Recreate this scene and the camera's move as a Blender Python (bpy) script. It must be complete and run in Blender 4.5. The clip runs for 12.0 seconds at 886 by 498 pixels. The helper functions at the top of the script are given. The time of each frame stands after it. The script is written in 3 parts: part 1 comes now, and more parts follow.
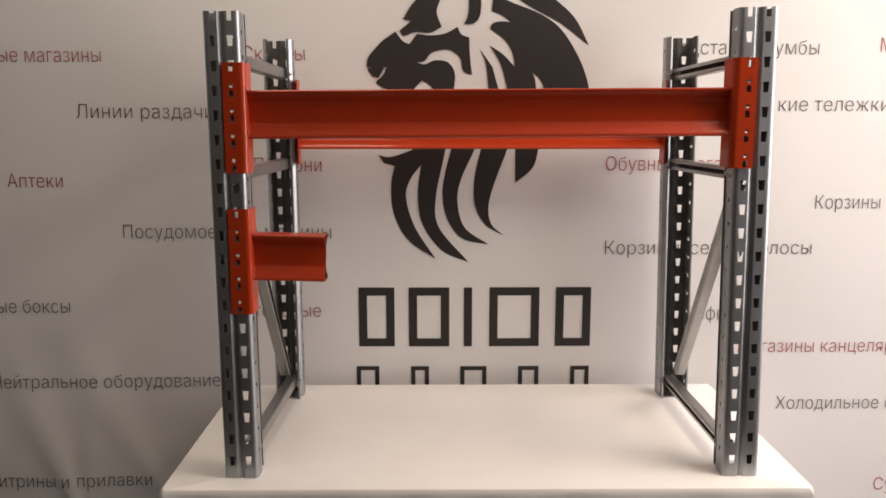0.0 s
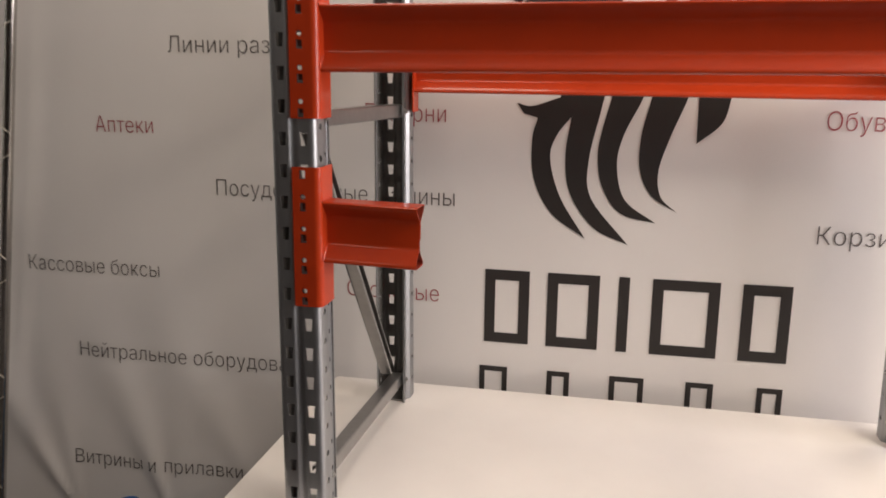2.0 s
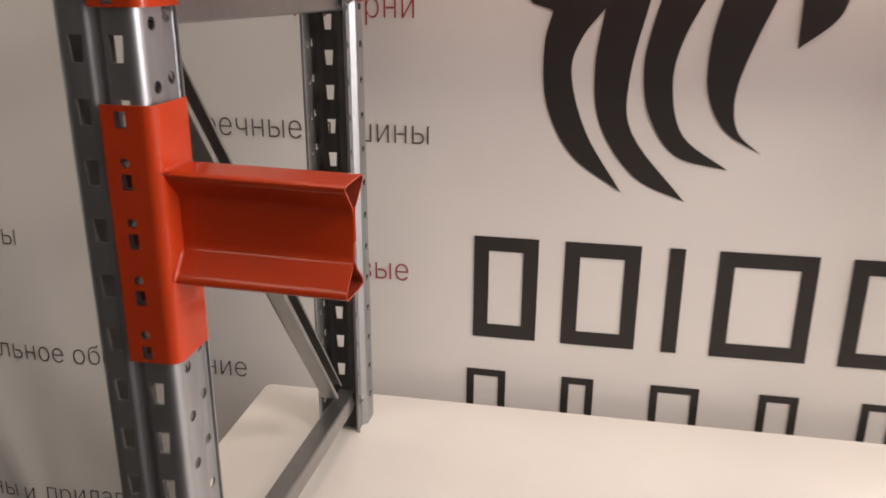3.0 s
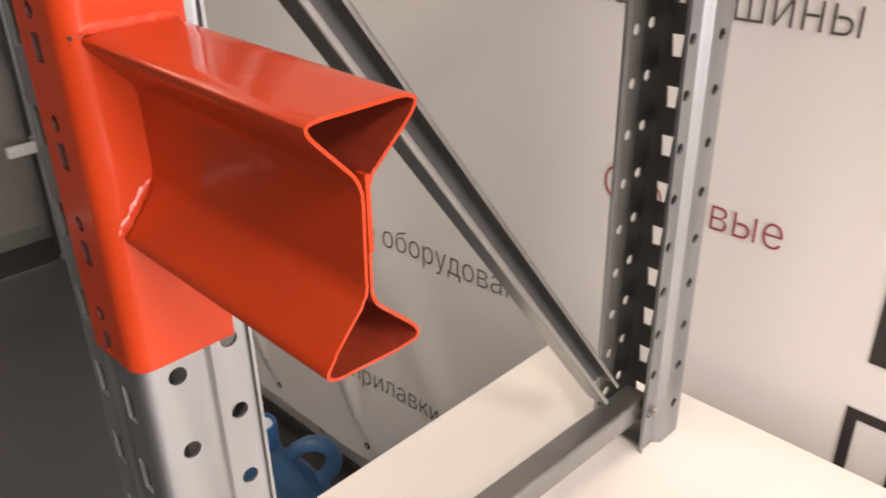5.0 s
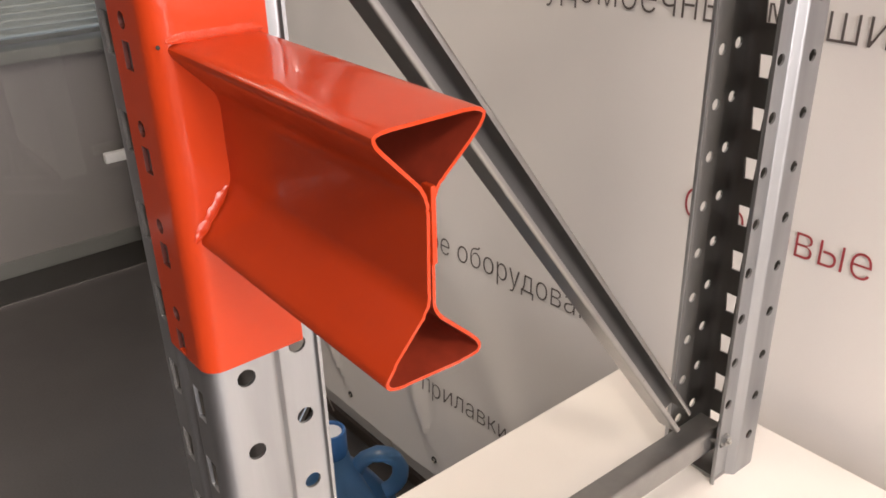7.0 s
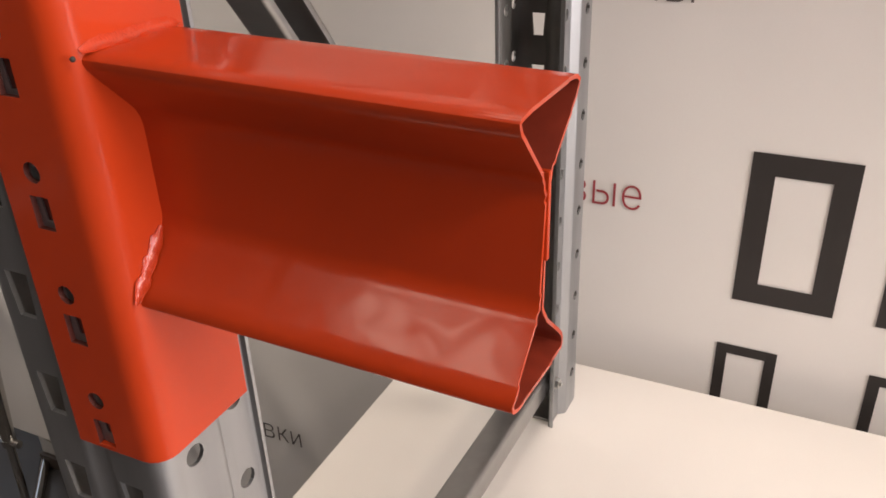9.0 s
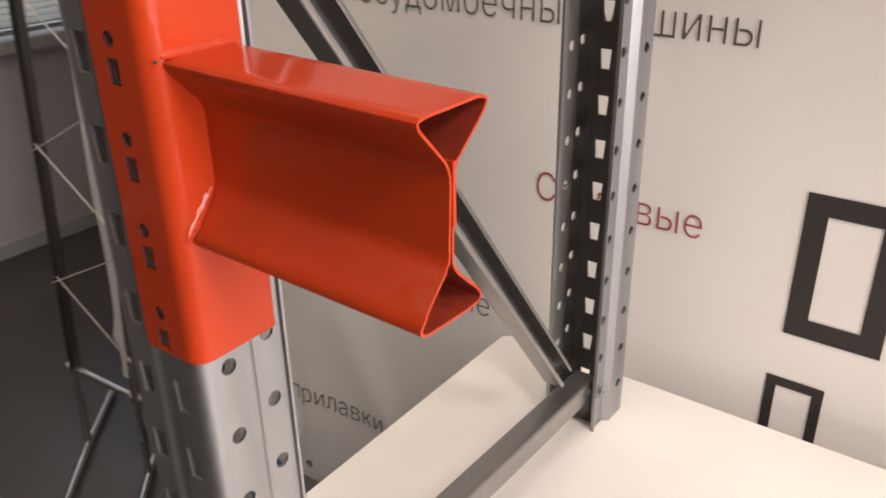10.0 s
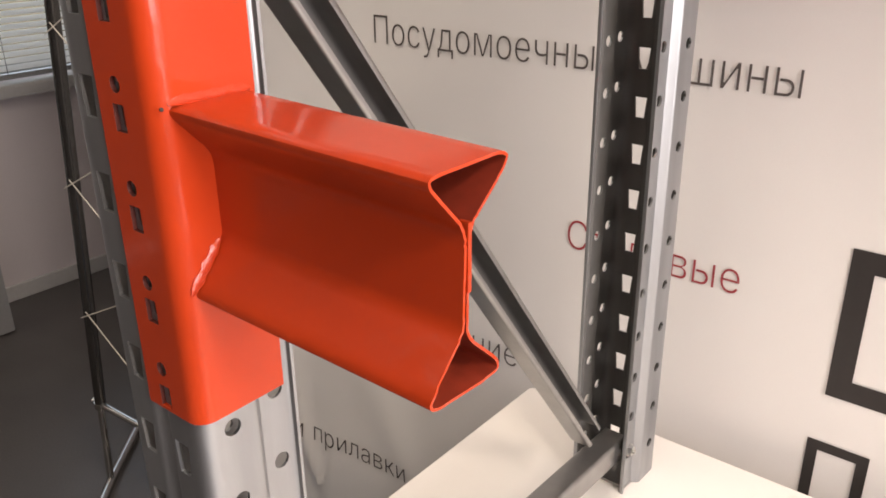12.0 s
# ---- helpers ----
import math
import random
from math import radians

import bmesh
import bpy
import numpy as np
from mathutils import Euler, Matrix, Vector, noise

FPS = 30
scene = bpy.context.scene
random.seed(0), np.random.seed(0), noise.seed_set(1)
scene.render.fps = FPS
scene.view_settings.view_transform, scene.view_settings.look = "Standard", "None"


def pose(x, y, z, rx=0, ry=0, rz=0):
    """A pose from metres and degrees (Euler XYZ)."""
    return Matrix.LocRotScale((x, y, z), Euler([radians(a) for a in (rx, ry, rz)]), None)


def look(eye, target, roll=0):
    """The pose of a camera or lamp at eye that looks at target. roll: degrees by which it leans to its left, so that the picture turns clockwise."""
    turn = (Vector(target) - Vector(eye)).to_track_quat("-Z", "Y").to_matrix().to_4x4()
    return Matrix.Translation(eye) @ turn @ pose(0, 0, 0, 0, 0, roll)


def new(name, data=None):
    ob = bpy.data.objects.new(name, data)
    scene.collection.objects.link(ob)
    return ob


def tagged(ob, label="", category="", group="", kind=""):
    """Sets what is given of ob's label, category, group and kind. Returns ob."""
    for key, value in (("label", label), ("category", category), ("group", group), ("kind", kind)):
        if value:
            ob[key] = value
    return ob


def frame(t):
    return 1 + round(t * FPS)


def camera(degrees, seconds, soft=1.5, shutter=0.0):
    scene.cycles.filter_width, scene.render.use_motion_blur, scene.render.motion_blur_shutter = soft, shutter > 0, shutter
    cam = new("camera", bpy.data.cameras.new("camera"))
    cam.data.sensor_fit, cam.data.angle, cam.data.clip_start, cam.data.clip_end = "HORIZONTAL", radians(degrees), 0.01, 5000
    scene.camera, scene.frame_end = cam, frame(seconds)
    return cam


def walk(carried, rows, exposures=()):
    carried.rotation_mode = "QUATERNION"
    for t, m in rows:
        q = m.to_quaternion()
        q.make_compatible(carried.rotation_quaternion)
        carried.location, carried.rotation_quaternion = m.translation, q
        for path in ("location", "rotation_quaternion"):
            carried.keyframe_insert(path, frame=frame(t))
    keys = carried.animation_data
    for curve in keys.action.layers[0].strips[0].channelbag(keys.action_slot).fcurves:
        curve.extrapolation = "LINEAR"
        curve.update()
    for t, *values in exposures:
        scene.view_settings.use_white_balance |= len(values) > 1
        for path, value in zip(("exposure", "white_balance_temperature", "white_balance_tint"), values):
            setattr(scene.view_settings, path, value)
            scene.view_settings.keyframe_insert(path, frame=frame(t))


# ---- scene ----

cam = camera(56.2, 12.0, soft=1.65, shutter=0.35)
PATH = [
    (0, (0.057, 0.104, 1.53), (0.074, 2.078, 1.209), 0.0),
    (0.5, (0.057, 0.105, 1.529), (0.084, 2.078, 1.2), -0.1),
    (1, (0.048, 0.131, 1.523), (0.084, 2.101, 1.178), -0.1),
    (1.5, (0.079, 0.332, 1.501), (-0.004, 2.295, 1.126), 1.5),
    (2, (0.113, 0.606, 1.485), (-0.28, 2.521, 1.063), 0.7),
    (2.5, (0.071, 0.873, 1.436), (-0.249, 2.78, 0.924), 0.7),
    (2.7, (0.025, 1.024, 1.445), (-0.287, 2.915, 0.873), 0.6),
    (4.3, (-0.004, 1.587, 1.378), (-0.922, 3.139, 0.513), -0.1),
    (4.5, (-0.006, 1.629, 1.374), (-1.025, 3.092, 0.468), -0.3),
    (5, (0.021, 1.672, 1.359), (-1.237, 2.928, 0.442), -1.0),
    (5.5, (0.017, 1.688, 1.356), (-1.356, 2.813, 0.435), -1.3),
    (6, (0.022, 1.685, 1.364), (-1.374, 2.785, 0.446), -1.1),
    (6.5, (0.028, 1.681, 1.363), (-1.369, 2.795, 0.464), -0.9),
    (6.7, (0.03, 1.678, 1.361), (-1.375, 2.793, 0.476), -1.1),
    (8.3, (-0.07, 1.66, 1.353), (-1.161, 3.066, 0.439), -3.6),
    (8.5, (-0.086, 1.65, 1.355), (-1.061, 3.132, 0.431), -3.1),
    (9, (-0.105, 1.622, 1.348), (-0.892, 3.209, 0.42), -2.0),
    (9.5, (-0.088, 1.61, 1.353), (-0.894, 3.192, 0.433), -0.8),
    (10, (0.01, 1.577, 1.37), (-1.067, 3.021, 0.501), -0.9),
    (10.5, (0.112, 1.533, 1.388), (-1.122, 2.881, 0.575), -1.7),
    (11, (0.087, 1.537, 1.391), (-1.154, 2.895, 0.606), -1.3),
    (11.5, (0.018, 1.58, 1.38), (-1.167, 2.982, 0.586), -1.1),
    (12, (-0.001, 1.604, 1.368), (-1.164, 3.031, 0.587), -0.6),
]
walk(cam, [(t, look(eye, target, roll)) for t, eye, target, roll in PATH],
     exposures=[(0.0, 0.32), (1.5, 0.42), (2.0, 0.56), (2.7, 0.60), (4.5, 1.28), (6.7, 1.32), (8.5, 1.15), (9.0, 0.96), (9.6, 0.96), (10.1, 1.17), (12.0, 1.38)])

# ---- world, lights ----
world = bpy.data.worlds.new("world")
scene.world = world
world.use_nodes = True
wn = world.node_tree.nodes
sky = wn.new("ShaderNodeTexSky")
sky.sky_type, sky.sun_disc = "NISHITA", False
sky.sun_elevation, sky.sun_rotation = radians(35), radians(250)
wn["Background"].inputs["Strength"].default_value = 0.08
world.node_tree.links.new(sky.outputs["Color"], wn["Background"].inputs["Color"])


def area_lamp(name, m, sx, sy, watts, colour):
    data = bpy.data.lights.new(name, "AREA")
    data.shape, data.size, data.size_y, data.energy, data.color = "RECTANGLE", sx, sy, watts, colour
    ob = new(name, data)
    ob.matrix_world = m
    return ob


LAMPS = [(1.35, 1.45, 17), (-0.40, 1.97, 5.5), (-1.05, 0.10, 2.8), (-2.40, 1.50, 2.5)]          # unseen lamps added for light, third inferred from a reflection: x, y, watts
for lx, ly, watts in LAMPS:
    area_lamp("unseen_ceiling_lamp", pose(lx, ly, 2.655), 0.56, 0.56, watts, (1.0, 0.855, 0.70))
DAY = (1.0, 0.905, 0.90)
area_lamp("window_daylight", pose(3.27, 1.51, 1.73, 0, 90, 0), 1.62, 1.86, 72, DAY)
# weak fill from an added east window that is out of view
area_lamp("window_daylight", pose(3.27, -0.60, 1.75, 0, 90, 0), 1.5, 1.8, 4, DAY)
area_lamp("window_daylight", pose(-3.035, 2.55, 1.50, 0, -90, 0), 1.38, 1.96, 2.2, (0.93, 0.97, 1.0))

# ---- materials ----


def material(name, colour, rough=0.5, metal=0.0, grain=0.0, grain_scale=200.0, stain=0.0, stain_scale=6.0, bump=0.0, bump_scale=400.0, stretch=(1, 1, 1), coat=0.0, rough_var=0.0, tint=None):
    m = bpy.data.materials.new(name)
    m.use_nodes = True
    nt = m.node_tree
    b = nt.nodes["Principled BSDF"]
    b.inputs["Roughness"].default_value, b.inputs["Metallic"].default_value = rough, metal
    b.inputs["Base Color"].default_value = (*colour, 1)
    if coat:
        b.inputs["Coat Weight"].default_value, b.inputs["Coat Roughness"].default_value = coat, 0.04
    tc = nt.nodes.new("ShaderNodeTexCoord")
    mp = nt.nodes.new("ShaderNodeMapping")
    mp.inputs["Scale"].default_value = stretch
    nt.links.new(tc.outputs["Object"], mp.inputs["Vector"])

    def tex(scale, detail=4):
        n = nt.nodes.new("ShaderNodeTexNoise")
        n.inputs["Scale"].default_value, n.inputs["Detail"].default_value = scale, detail
        nt.links.new(mp.outputs["Vector"], n.inputs["Vector"])
        return n

    last = None
    for amount, scale in ((grain, grain_scale), (stain, stain_scale)):
        if not amount:
            continue
        n = tex(scale)
        ramp = nt.nodes.new("ShaderNodeMapRange")
        ramp.inputs["From Min"].default_value, ramp.inputs["From Max"].default_value = 0.3, 0.7
        ramp.inputs["To Min"].default_value, ramp.inputs["To Max"].default_value = 1 - amount, 1 + amount * 0.6
        nt.links.new(n.outputs["Fac"], ramp.inputs["Value"])
        mix = nt.nodes.new("ShaderNodeMix")
        mix.data_type, mix.blend_type = "RGBA", "MULTIPLY"
        mix.inputs["Factor"].default_value = 1
        if last:
            nt.links.new(last, mix.inputs["A"])
        else:
            mix.inputs["A"].default_value = (*colour, 1)
        nt.links.new(ramp.outputs["Result"], mix.inputs["B"])
        last = mix.outputs["Result"]
    if last:
        nt.links.new(last, b.inputs["Base Color"])
    if rough_var:
        n = tex(stain_scale * 3)
        ramp = nt.nodes.new("ShaderNodeMapRange")
        ramp.inputs["To Min"].default_value, ramp.inputs["To Max"].default_value = rough - rough_var, rough + rough_var
        nt.links.new(n.outputs["Fac"], ramp.inputs["Value"])
        nt.links.new(ramp.outputs["Result"], b.inputs["Roughness"])
    if bump:
        n = tex(bump_scale, 3)
        bp = nt.nodes.new("ShaderNodeBump")
        bp.inputs["Strength"].default_value, bp.inputs["Distance"].default_value = bump, 0.001
        nt.links.new(n.outputs["Fac"], bp.inputs["Height"])
        nt.links.new(bp.outputs["Normal"], b.inputs["Normal"])
        if coat:
            nt.links.new(bp.outputs["Normal"], b.inputs["Coat Normal"])
    return m


STEEL = material("galvanised_steel", (0.44, 0.450, 0.462), 0.47, 1.0, grain=0.10, grain_scale=60, stain=0.16, stain_scale=7, bump=0.05, bump_scale=300, stretch=(1, 1, 0.12), rough_var=0.06)
# shaded copy of the zinc: the darkness inside is put into its colour
SHADE_ZINC = material("shaded_zinc_inside", (0.13, 0.127, 0.122), 0.62, 0.15, grain=0.12, grain_scale=60, stain=0.2, stain_scale=9, stretch=(1, 1, 0.12))
SHADE_ZINC.node_tree.nodes["Principled BSDF"].inputs["Specular IOR Level"].default_value = 0.3
BRACE = material("galvanised_brace_steel", (0.36, 0.355, 0.348), 0.33, 0.92, grain=0.05, grain_scale=80, stain=0.08, stain_scale=9, bump=0.05, bump_scale=350, rough_var=0.1)
BOLT = material("zinc_bolt", (0.45, 0.445, 0.43), 0.3, 1.0, grain=0.1, grain_scale=300)
ORANGE = material("orange_red_powder_coat", (0.47, 0.043, 0.009), 0.45, 0.0, stain=0.06, stain_scale=14, rough_var=0.05, coat=0.62, bump=0.05, bump_scale=85)
nt = ORANGE.node_tree
smear = nt.nodes.new("ShaderNodeTexNoise")
smear.inputs["Scale"].default_value, smear.inputs["Detail"].default_value, smear.inputs["Distortion"].default_value = 60, 4, 1.2
reach = nt.nodes.new("ShaderNodeMapRange")
reach.inputs["From Min"].default_value, reach.inputs["From Max"].default_value = 0.35, 0.68
reach.inputs["To Min"].default_value, reach.inputs["To Max"].default_value = 0.05, 0.24
nt.links.new(nt.nodes["Texture Coordinate"].outputs["Object"], smear.inputs["Vector"])
nt.links.new(smear.outputs["Fac"], reach.inputs["Value"])
nt.links.new(reach.outputs["Result"], nt.nodes["Principled BSDF"].inputs["Coat Roughness"])
# red paint darkened for the shade in and behind the punched holes
HOLE_SHADE = material("hole_shade_red_brown", (0.075, 0.012, 0.007), 0.6, 0.0, grain=0.15, grain_scale=200)
PIT = material("burnt_weld_pit", (0.03, 0.028, 0.025), 0.7, 0.0, grain=0.1, grain_scale=900)
ORANGE.node_tree.nodes["Principled BSDF"].inputs["Specular IOR Level"].default_value = 0.08
# orange paint darkened to carry the shade inside the hollow beams
INNER_SHADE = material("red_brown_inner_shade", (0.25, 0.031, 0.014), 0.45, 0.0, grain=0.15, grain_scale=120, stain=0.3, stain_scale=25)
WELD = material("painted_weld", (0.50, 0.042, 0.010), 0.4, 0.0, stain=0.1, stain_scale=60, bump=0.8, bump_scale=330, coat=0.9)
WELD.node_tree.nodes["Principled BSDF"].inputs["Specular IOR Level"].default_value = 0.08
CLOTH = material("white_tablecloth", (0.86, 0.823, 0.785), 0.85, 0.0, grain=0.02, grain_scale=900, stain=0.035, stain_scale=5, bump=0.12, bump_scale=1500)
FABRIC = material("banner_fabric", (0.79, 0.765, 0.745), 0.62, 0.0, grain=0.015, grain_scale=1200, stain=0.03, stain_scale=3, bump=0.05, bump_scale=1800)
INK_GREY = material("grey_print", (0.10, 0.085, 0.08), 0.6, grain=0.06, grain_scale=500)
INK_RED = material("red_print", (0.34, 0.045, 0.055), 0.6, grain=0.06, grain_scale=500)
INK_BLACK = material("black_print", (0.022, 0.018, 0.017), 0.55, grain=0.06, grain_scale=300)
FLOOR = material("dark_linoleum", (0.088, 0.081, 0.078), 0.42, 0.0, grain=0.10, grain_scale=180, stain=0.16, stain_scale=2.2, bump=0.06, bump_scale=250, rough_var=0.1)
WALL = material("lilac_white_paint", (0.66, 0.60, 0.605), 0.8, 0.0, grain=0.02, grain_scale=160, stain=0.05, stain_scale=1.6, bump=0.10, bump_scale=220)
PLASTER = material("white_plaster", (0.70, 0.68, 0.65), 0.85, 0.0, grain=0.02, grain_scale=160, stain=0.04, stain_scale=1.4, bump=0.1, bump_scale=200)
# for unseen walls only, dark so that metal and paint reflect little
BROWN = material("brown_unseen_wall", (0.075, 0.064, 0.056), 0.85, 0.0, grain=0.02, grain_scale=160, stain=0.05, stain_scale=1.4, bump=0.1, bump_scale=200)
SKIRT = material("pale_skirting", (0.52, 0.51, 0.50), 0.35, 0.0, grain=0.05, grain_scale=60, stain=0.08, stain_scale=4)
DARKSKIRT = material("dark_skirting", (0.085, 0.064, 0.052), 0.45, 0.0, grain=0.15, grain_scale=60, stretch=(0.2, 1, 1))
ALU = material("grey_aluminium_frame", (0.42, 0.42, 0.42), 0.4, 0.4, grain=0.04, grain_scale=90, stain=0.06, stain_scale=4)
RUBBER = material("dark_rubber", (0.03, 0.03, 0.03), 0.6, grain=0.1, grain_scale=100)
HANDLE = material("white_handle", (0.72, 0.72, 0.70), 0.35, grain=0.03, grain_scale=100)
CHROME = material("chrome_tube", (0.55, 0.53, 0.50), 0.16, 1.0, grain=0.08, grain_scale=90, stain=0.1, stain_scale=12)
DARKTUBE = material("dark_tube", (0.10, 0.095, 0.09), 0.22, 0.85, grain=0.1, grain_scale=90)
CREAM = material("cream_cord", (0.55, 0.51, 0.44), 0.6, grain=0.1, grain_scale=300)
SLAT = material("blind_slat", (0.82, 0.82, 0.81), 0.5, grain=0.04, grain_scale=60)
BLUECAP = material("blue_cap_plastic", (0.035, 0.13, 0.36), 0.35, grain=0.06, grain_scale=90, stain=0.08, stain_scale=20)
STICKER = material("pale_sticker", (0.66, 0.68, 0.74), 0.5, grain=0.05, grain_scale=150)
WOOD = material("table_wood", (0.30, 0.20, 0.12), 0.5, grain=0.2, grain_scale=30, stretch=(0.15, 1, 1))
DIFFUSER = material("lamp_diffuser", (0.8, 0.8, 0.8), 0.5, grain=0.02, grain_scale=60)


def glass_material(name, colour, rough=0.02):
    m = bpy.data.materials.new(name)
    m.use_nodes = True
    b = m.node_tree.nodes["Principled BSDF"]
    b.inputs["Base Color"].default_value = (*colour, 1)
    b.inputs["Roughness"].default_value = rough
    b.inputs["Transmission Weight"].default_value = 1.0
    b.inputs["IOR"].default_value = 1.45
    return m


GLASS = glass_material("tinted_glass", (0.34, 0.35, 0.335))
PANE = glass_material("window_glass", (0.92, 0.95, 0.94))
BLUEPET = glass_material("blue_bottle_plastic", (0.13, 0.32, 0.62), 0.28)
BLUEPET.node_tree.nodes["Principled BSDF"].inputs["Transmission Weight"].default_value = 0.75

# ---- builders ----


def link_mesh(name, bm, mat, parent=None, label="", smooth=False):
    me = bpy.data.meshes.new(name)
    bm.to_mesh(me)
    bm.free()
    me.materials.append(mat)
    if smooth:
        for p in me.polygons:
            p.use_smooth = True
        me.set_sharp_from_angle(angle=radians(38))
    ob = new(name, me)
    ob.parent = parent
    if label:
        tagged(ob, label)
    return ob


def part(name, bm, mat, parent, label="", smooth=False):
    return link_mesh(name, bm, mat, parent, label, smooth)


def empty(name, x=0.0, y=0.0, z=0.0):
    ob = new(name)
    ob.location = (x, y, z)
    return ob


def place(ob):
    """Keep a part where its mesh stands in the world, whatever its parent's place."""
    p = ob.parent
    off = Vector((0, 0, 0))
    while p:
        off += p.location
        p = p.parent
    ob.location = -off
    return ob


def add_box(bm, x0, x1, y0, y1, z0, z1, bevel=0.0):
    r = bmesh.ops.create_cube(bm, size=1, matrix=Matrix.LocRotScale(((x0 + x1) / 2, (y0 + y1) / 2, (z0 + z1) / 2), None, (x1 - x0, y1 - y0, z1 - z0)))
    if bevel:
        edges = list({e for v in r["verts"] for e in v.link_edges})
        bmesh.ops.bevel(bm, geom=edges, offset=bevel, segments=2, affect="EDGES", profile=0.6)
    return bm


def box(x0, x1, y0, y1, z0, z1, bevel=0.0):
    return add_box(bmesh.new(), x0, x1, y0, y1, z0, z1, bevel)


def tube(points, radius, sides=12, wobble=0.0, seed=0):
    """A round bar along a line of points."""
    bm = bmesh.new()
    rng = random.Random(seed)
    pts = [Vector(p) for p in points]
    rings = []
    for i, p in enumerate(pts):
        d = (pts[min(i + 1, len(pts) - 1)] - pts[max(i - 1, 0)]).normalized()
        a = d.orthogonal().normalized() if i == 0 else (a - d * a.dot(d)).normalized()
        b = d.cross(a)
        r = radius * (1 + wobble * rng.uniform(-1, 1))
        rings.append([bm.verts.new(p + (a * math.cos(k * math.tau / sides) + b * math.sin(k * math.tau / sides)) * r) for k in range(sides)])
    for r0, r1 in zip(rings, rings[1:]):
        for k in range(sides):
            bm.faces.new((r0[k], r0[(k + 1) % sides], r1[(k + 1) % sides], r1[k]))
    bm.faces.new(rings[0][::-1])
    bm.faces.new(rings[-1])
    bmesh.ops.recalc_face_normals(bm, faces=bm.faces)
    return bm


def lathe(profile, cx, cy, sides=32):
    """A turned body from (radius, height) pairs."""
    bm = bmesh.new()
    rings = [[bm.verts.new((cx + r * math.cos(k * math.tau / sides), cy + r * math.sin(k * math.tau / sides), z)) for k in range(sides)] for r, z in profile]
    for r0, r1 in zip(rings, rings[1:]):
        for k in range(sides):
            bm.faces.new((r0[k], r0[(k + 1) % sides], r1[(k + 1) % sides], r1[k]))
    bm.faces.new(rings[0][::-1])
    bm.faces.new(rings[-1])
    return bm


def rounded(points, radii, n=4, closed=True, guard=0.0):
    """A flat outline with its corners rounded; guard: how far from the curve the flats begin."""
    out = []
    m = len(points)
    for i, p in enumerate(points):
        p = Vector(p)
        r = radii[i]
        if r <= 0 or (not closed and i in (0, m - 1)):
            out.append(p)
            continue
        a, c = Vector(points[i - 1]) - p, Vector(points[(i + 1) % m]) - p
        half = a.angle(c) / 2
        d = min(r / math.tan(half), a.length * 0.45, c.length * 0.45)
        s, e = p + a.normalized() * d, p + c.normalized() * d
        if guard:
            out.append(s + a.normalized() * guard)
        for k in range(n + 1):
            t = k / n
            out.append(s * (1 - t) ** 2 + p * 2 * t * (1 - t) + e * t * t)
        if guard:
            out.append(e + c.normalized() * guard)
    return out


def hole_outline(kind, s, z):
    if kind == "round":
        return [(s + 0.0054 * math.cos(radians(-135 + 30 * k)), z + 0.0054 * math.sin(radians(-135 + 30 * k))) for k in range(12)]
    if kind == "pin":
        return [(s + 0.0041 * math.cos(radians(-135 + 30 * k)), z + 0.0041 * math.sin(radians(-135 + 30 * k))) for k in range(12)]
    if kind == "slot":
        return [(s - 0.0049, z - 0.0105), (s + 0.0049, z - 0.0105), (s + 0.0066, z + 0.0105), (s - 0.0066, z + 0.0105)]
    return [(s - 0.0046, z - 0.0066), (s + 0.0046, z - 0.0066), (s + 0.0046, z + 0.0066), (s - 0.0046, z + 0.0066)]


def pressed_sheet(plan, strips, levels, thickness, offset):
    """Folded sheet metal: a line in plan, raised through the levels, with rows of punched holes.
    strips: fold number -> list of (kind, height)."""
    bm = bmesh.new()
    for i in range(len(plan) - 1):
        p, q = Vector(plan[i]), Vector(plan[i + 1])
        length = (q - p).length

        def at(s, z):
            c = p + (q - p) * (s / length)
            return bm.verts.new((c.x, c.y, z))

        holes = strips.get(i, [])
        for z0, z1 in zip(levels, levels[1:]):
            here = [h for h in holes if z0 < h[1] < z1 + 1e-6]
            corner = [(0, z0), (length, z0), (length, z1), (0, z1)]
            if not here:
                bm.faces.new([at(*c) for c in corner])
                continue
            kind, zc = here[0]
            h = hole_outline(kind.replace("_open", ""), length / 2, zc)
            n = len(h)
            if kind == "slot_open" and h[2][1] >= z1:
                top = [(h[1][0], z1), (h[0][0], z1)]
                bm.faces.new([at(*c) for c in (corner[0], corner[1], h[1], h[0])])
                bm.faces.new([at(*c) for c in (corner[1], corner[2], top[0], h[1])])
                bm.faces.new([at(*c) for c in (corner[0], h[0], top[1], corner[3])])
                continue
            if kind == "hook_open" and h[0][1] <= z0:
                bm.faces.new([at(*c) for c in (corner[2], corner[3], h[3], h[2])])
                bm.faces.new([at(*c) for c in (corner[1], corner[2], h[2], (h[2][0], z0))])
                bm.faces.new([at(*c) for c in (corner[0], (h[3][0], z0), h[3], corner[3])])
                continue
            q4 = n // 4
            for k in range(4):
                arc = [h[(k * q4 + j) % n] for j in range(q4, -1, -1)]
                bm.faces.new([at(*c) for c in (corner[k], corner[(k + 1) % 4], *arc)])
    bmesh.ops.remove_doubles(bm, verts=bm.verts, dist=1e-5)
    bmesh.ops.recalc_face_normals(bm, faces=bm.faces)
    return bm


def thicken(ob, thickness, offset, bevel=0.0, inner=None, rim=None):
    s = ob.modifiers.new("thickness", "SOLIDIFY")
    s.thickness, s.offset, s.use_even_offset = thickness, offset, True
    if inner:
        ob.data.materials.append(inner)
        s.material_offset = 1
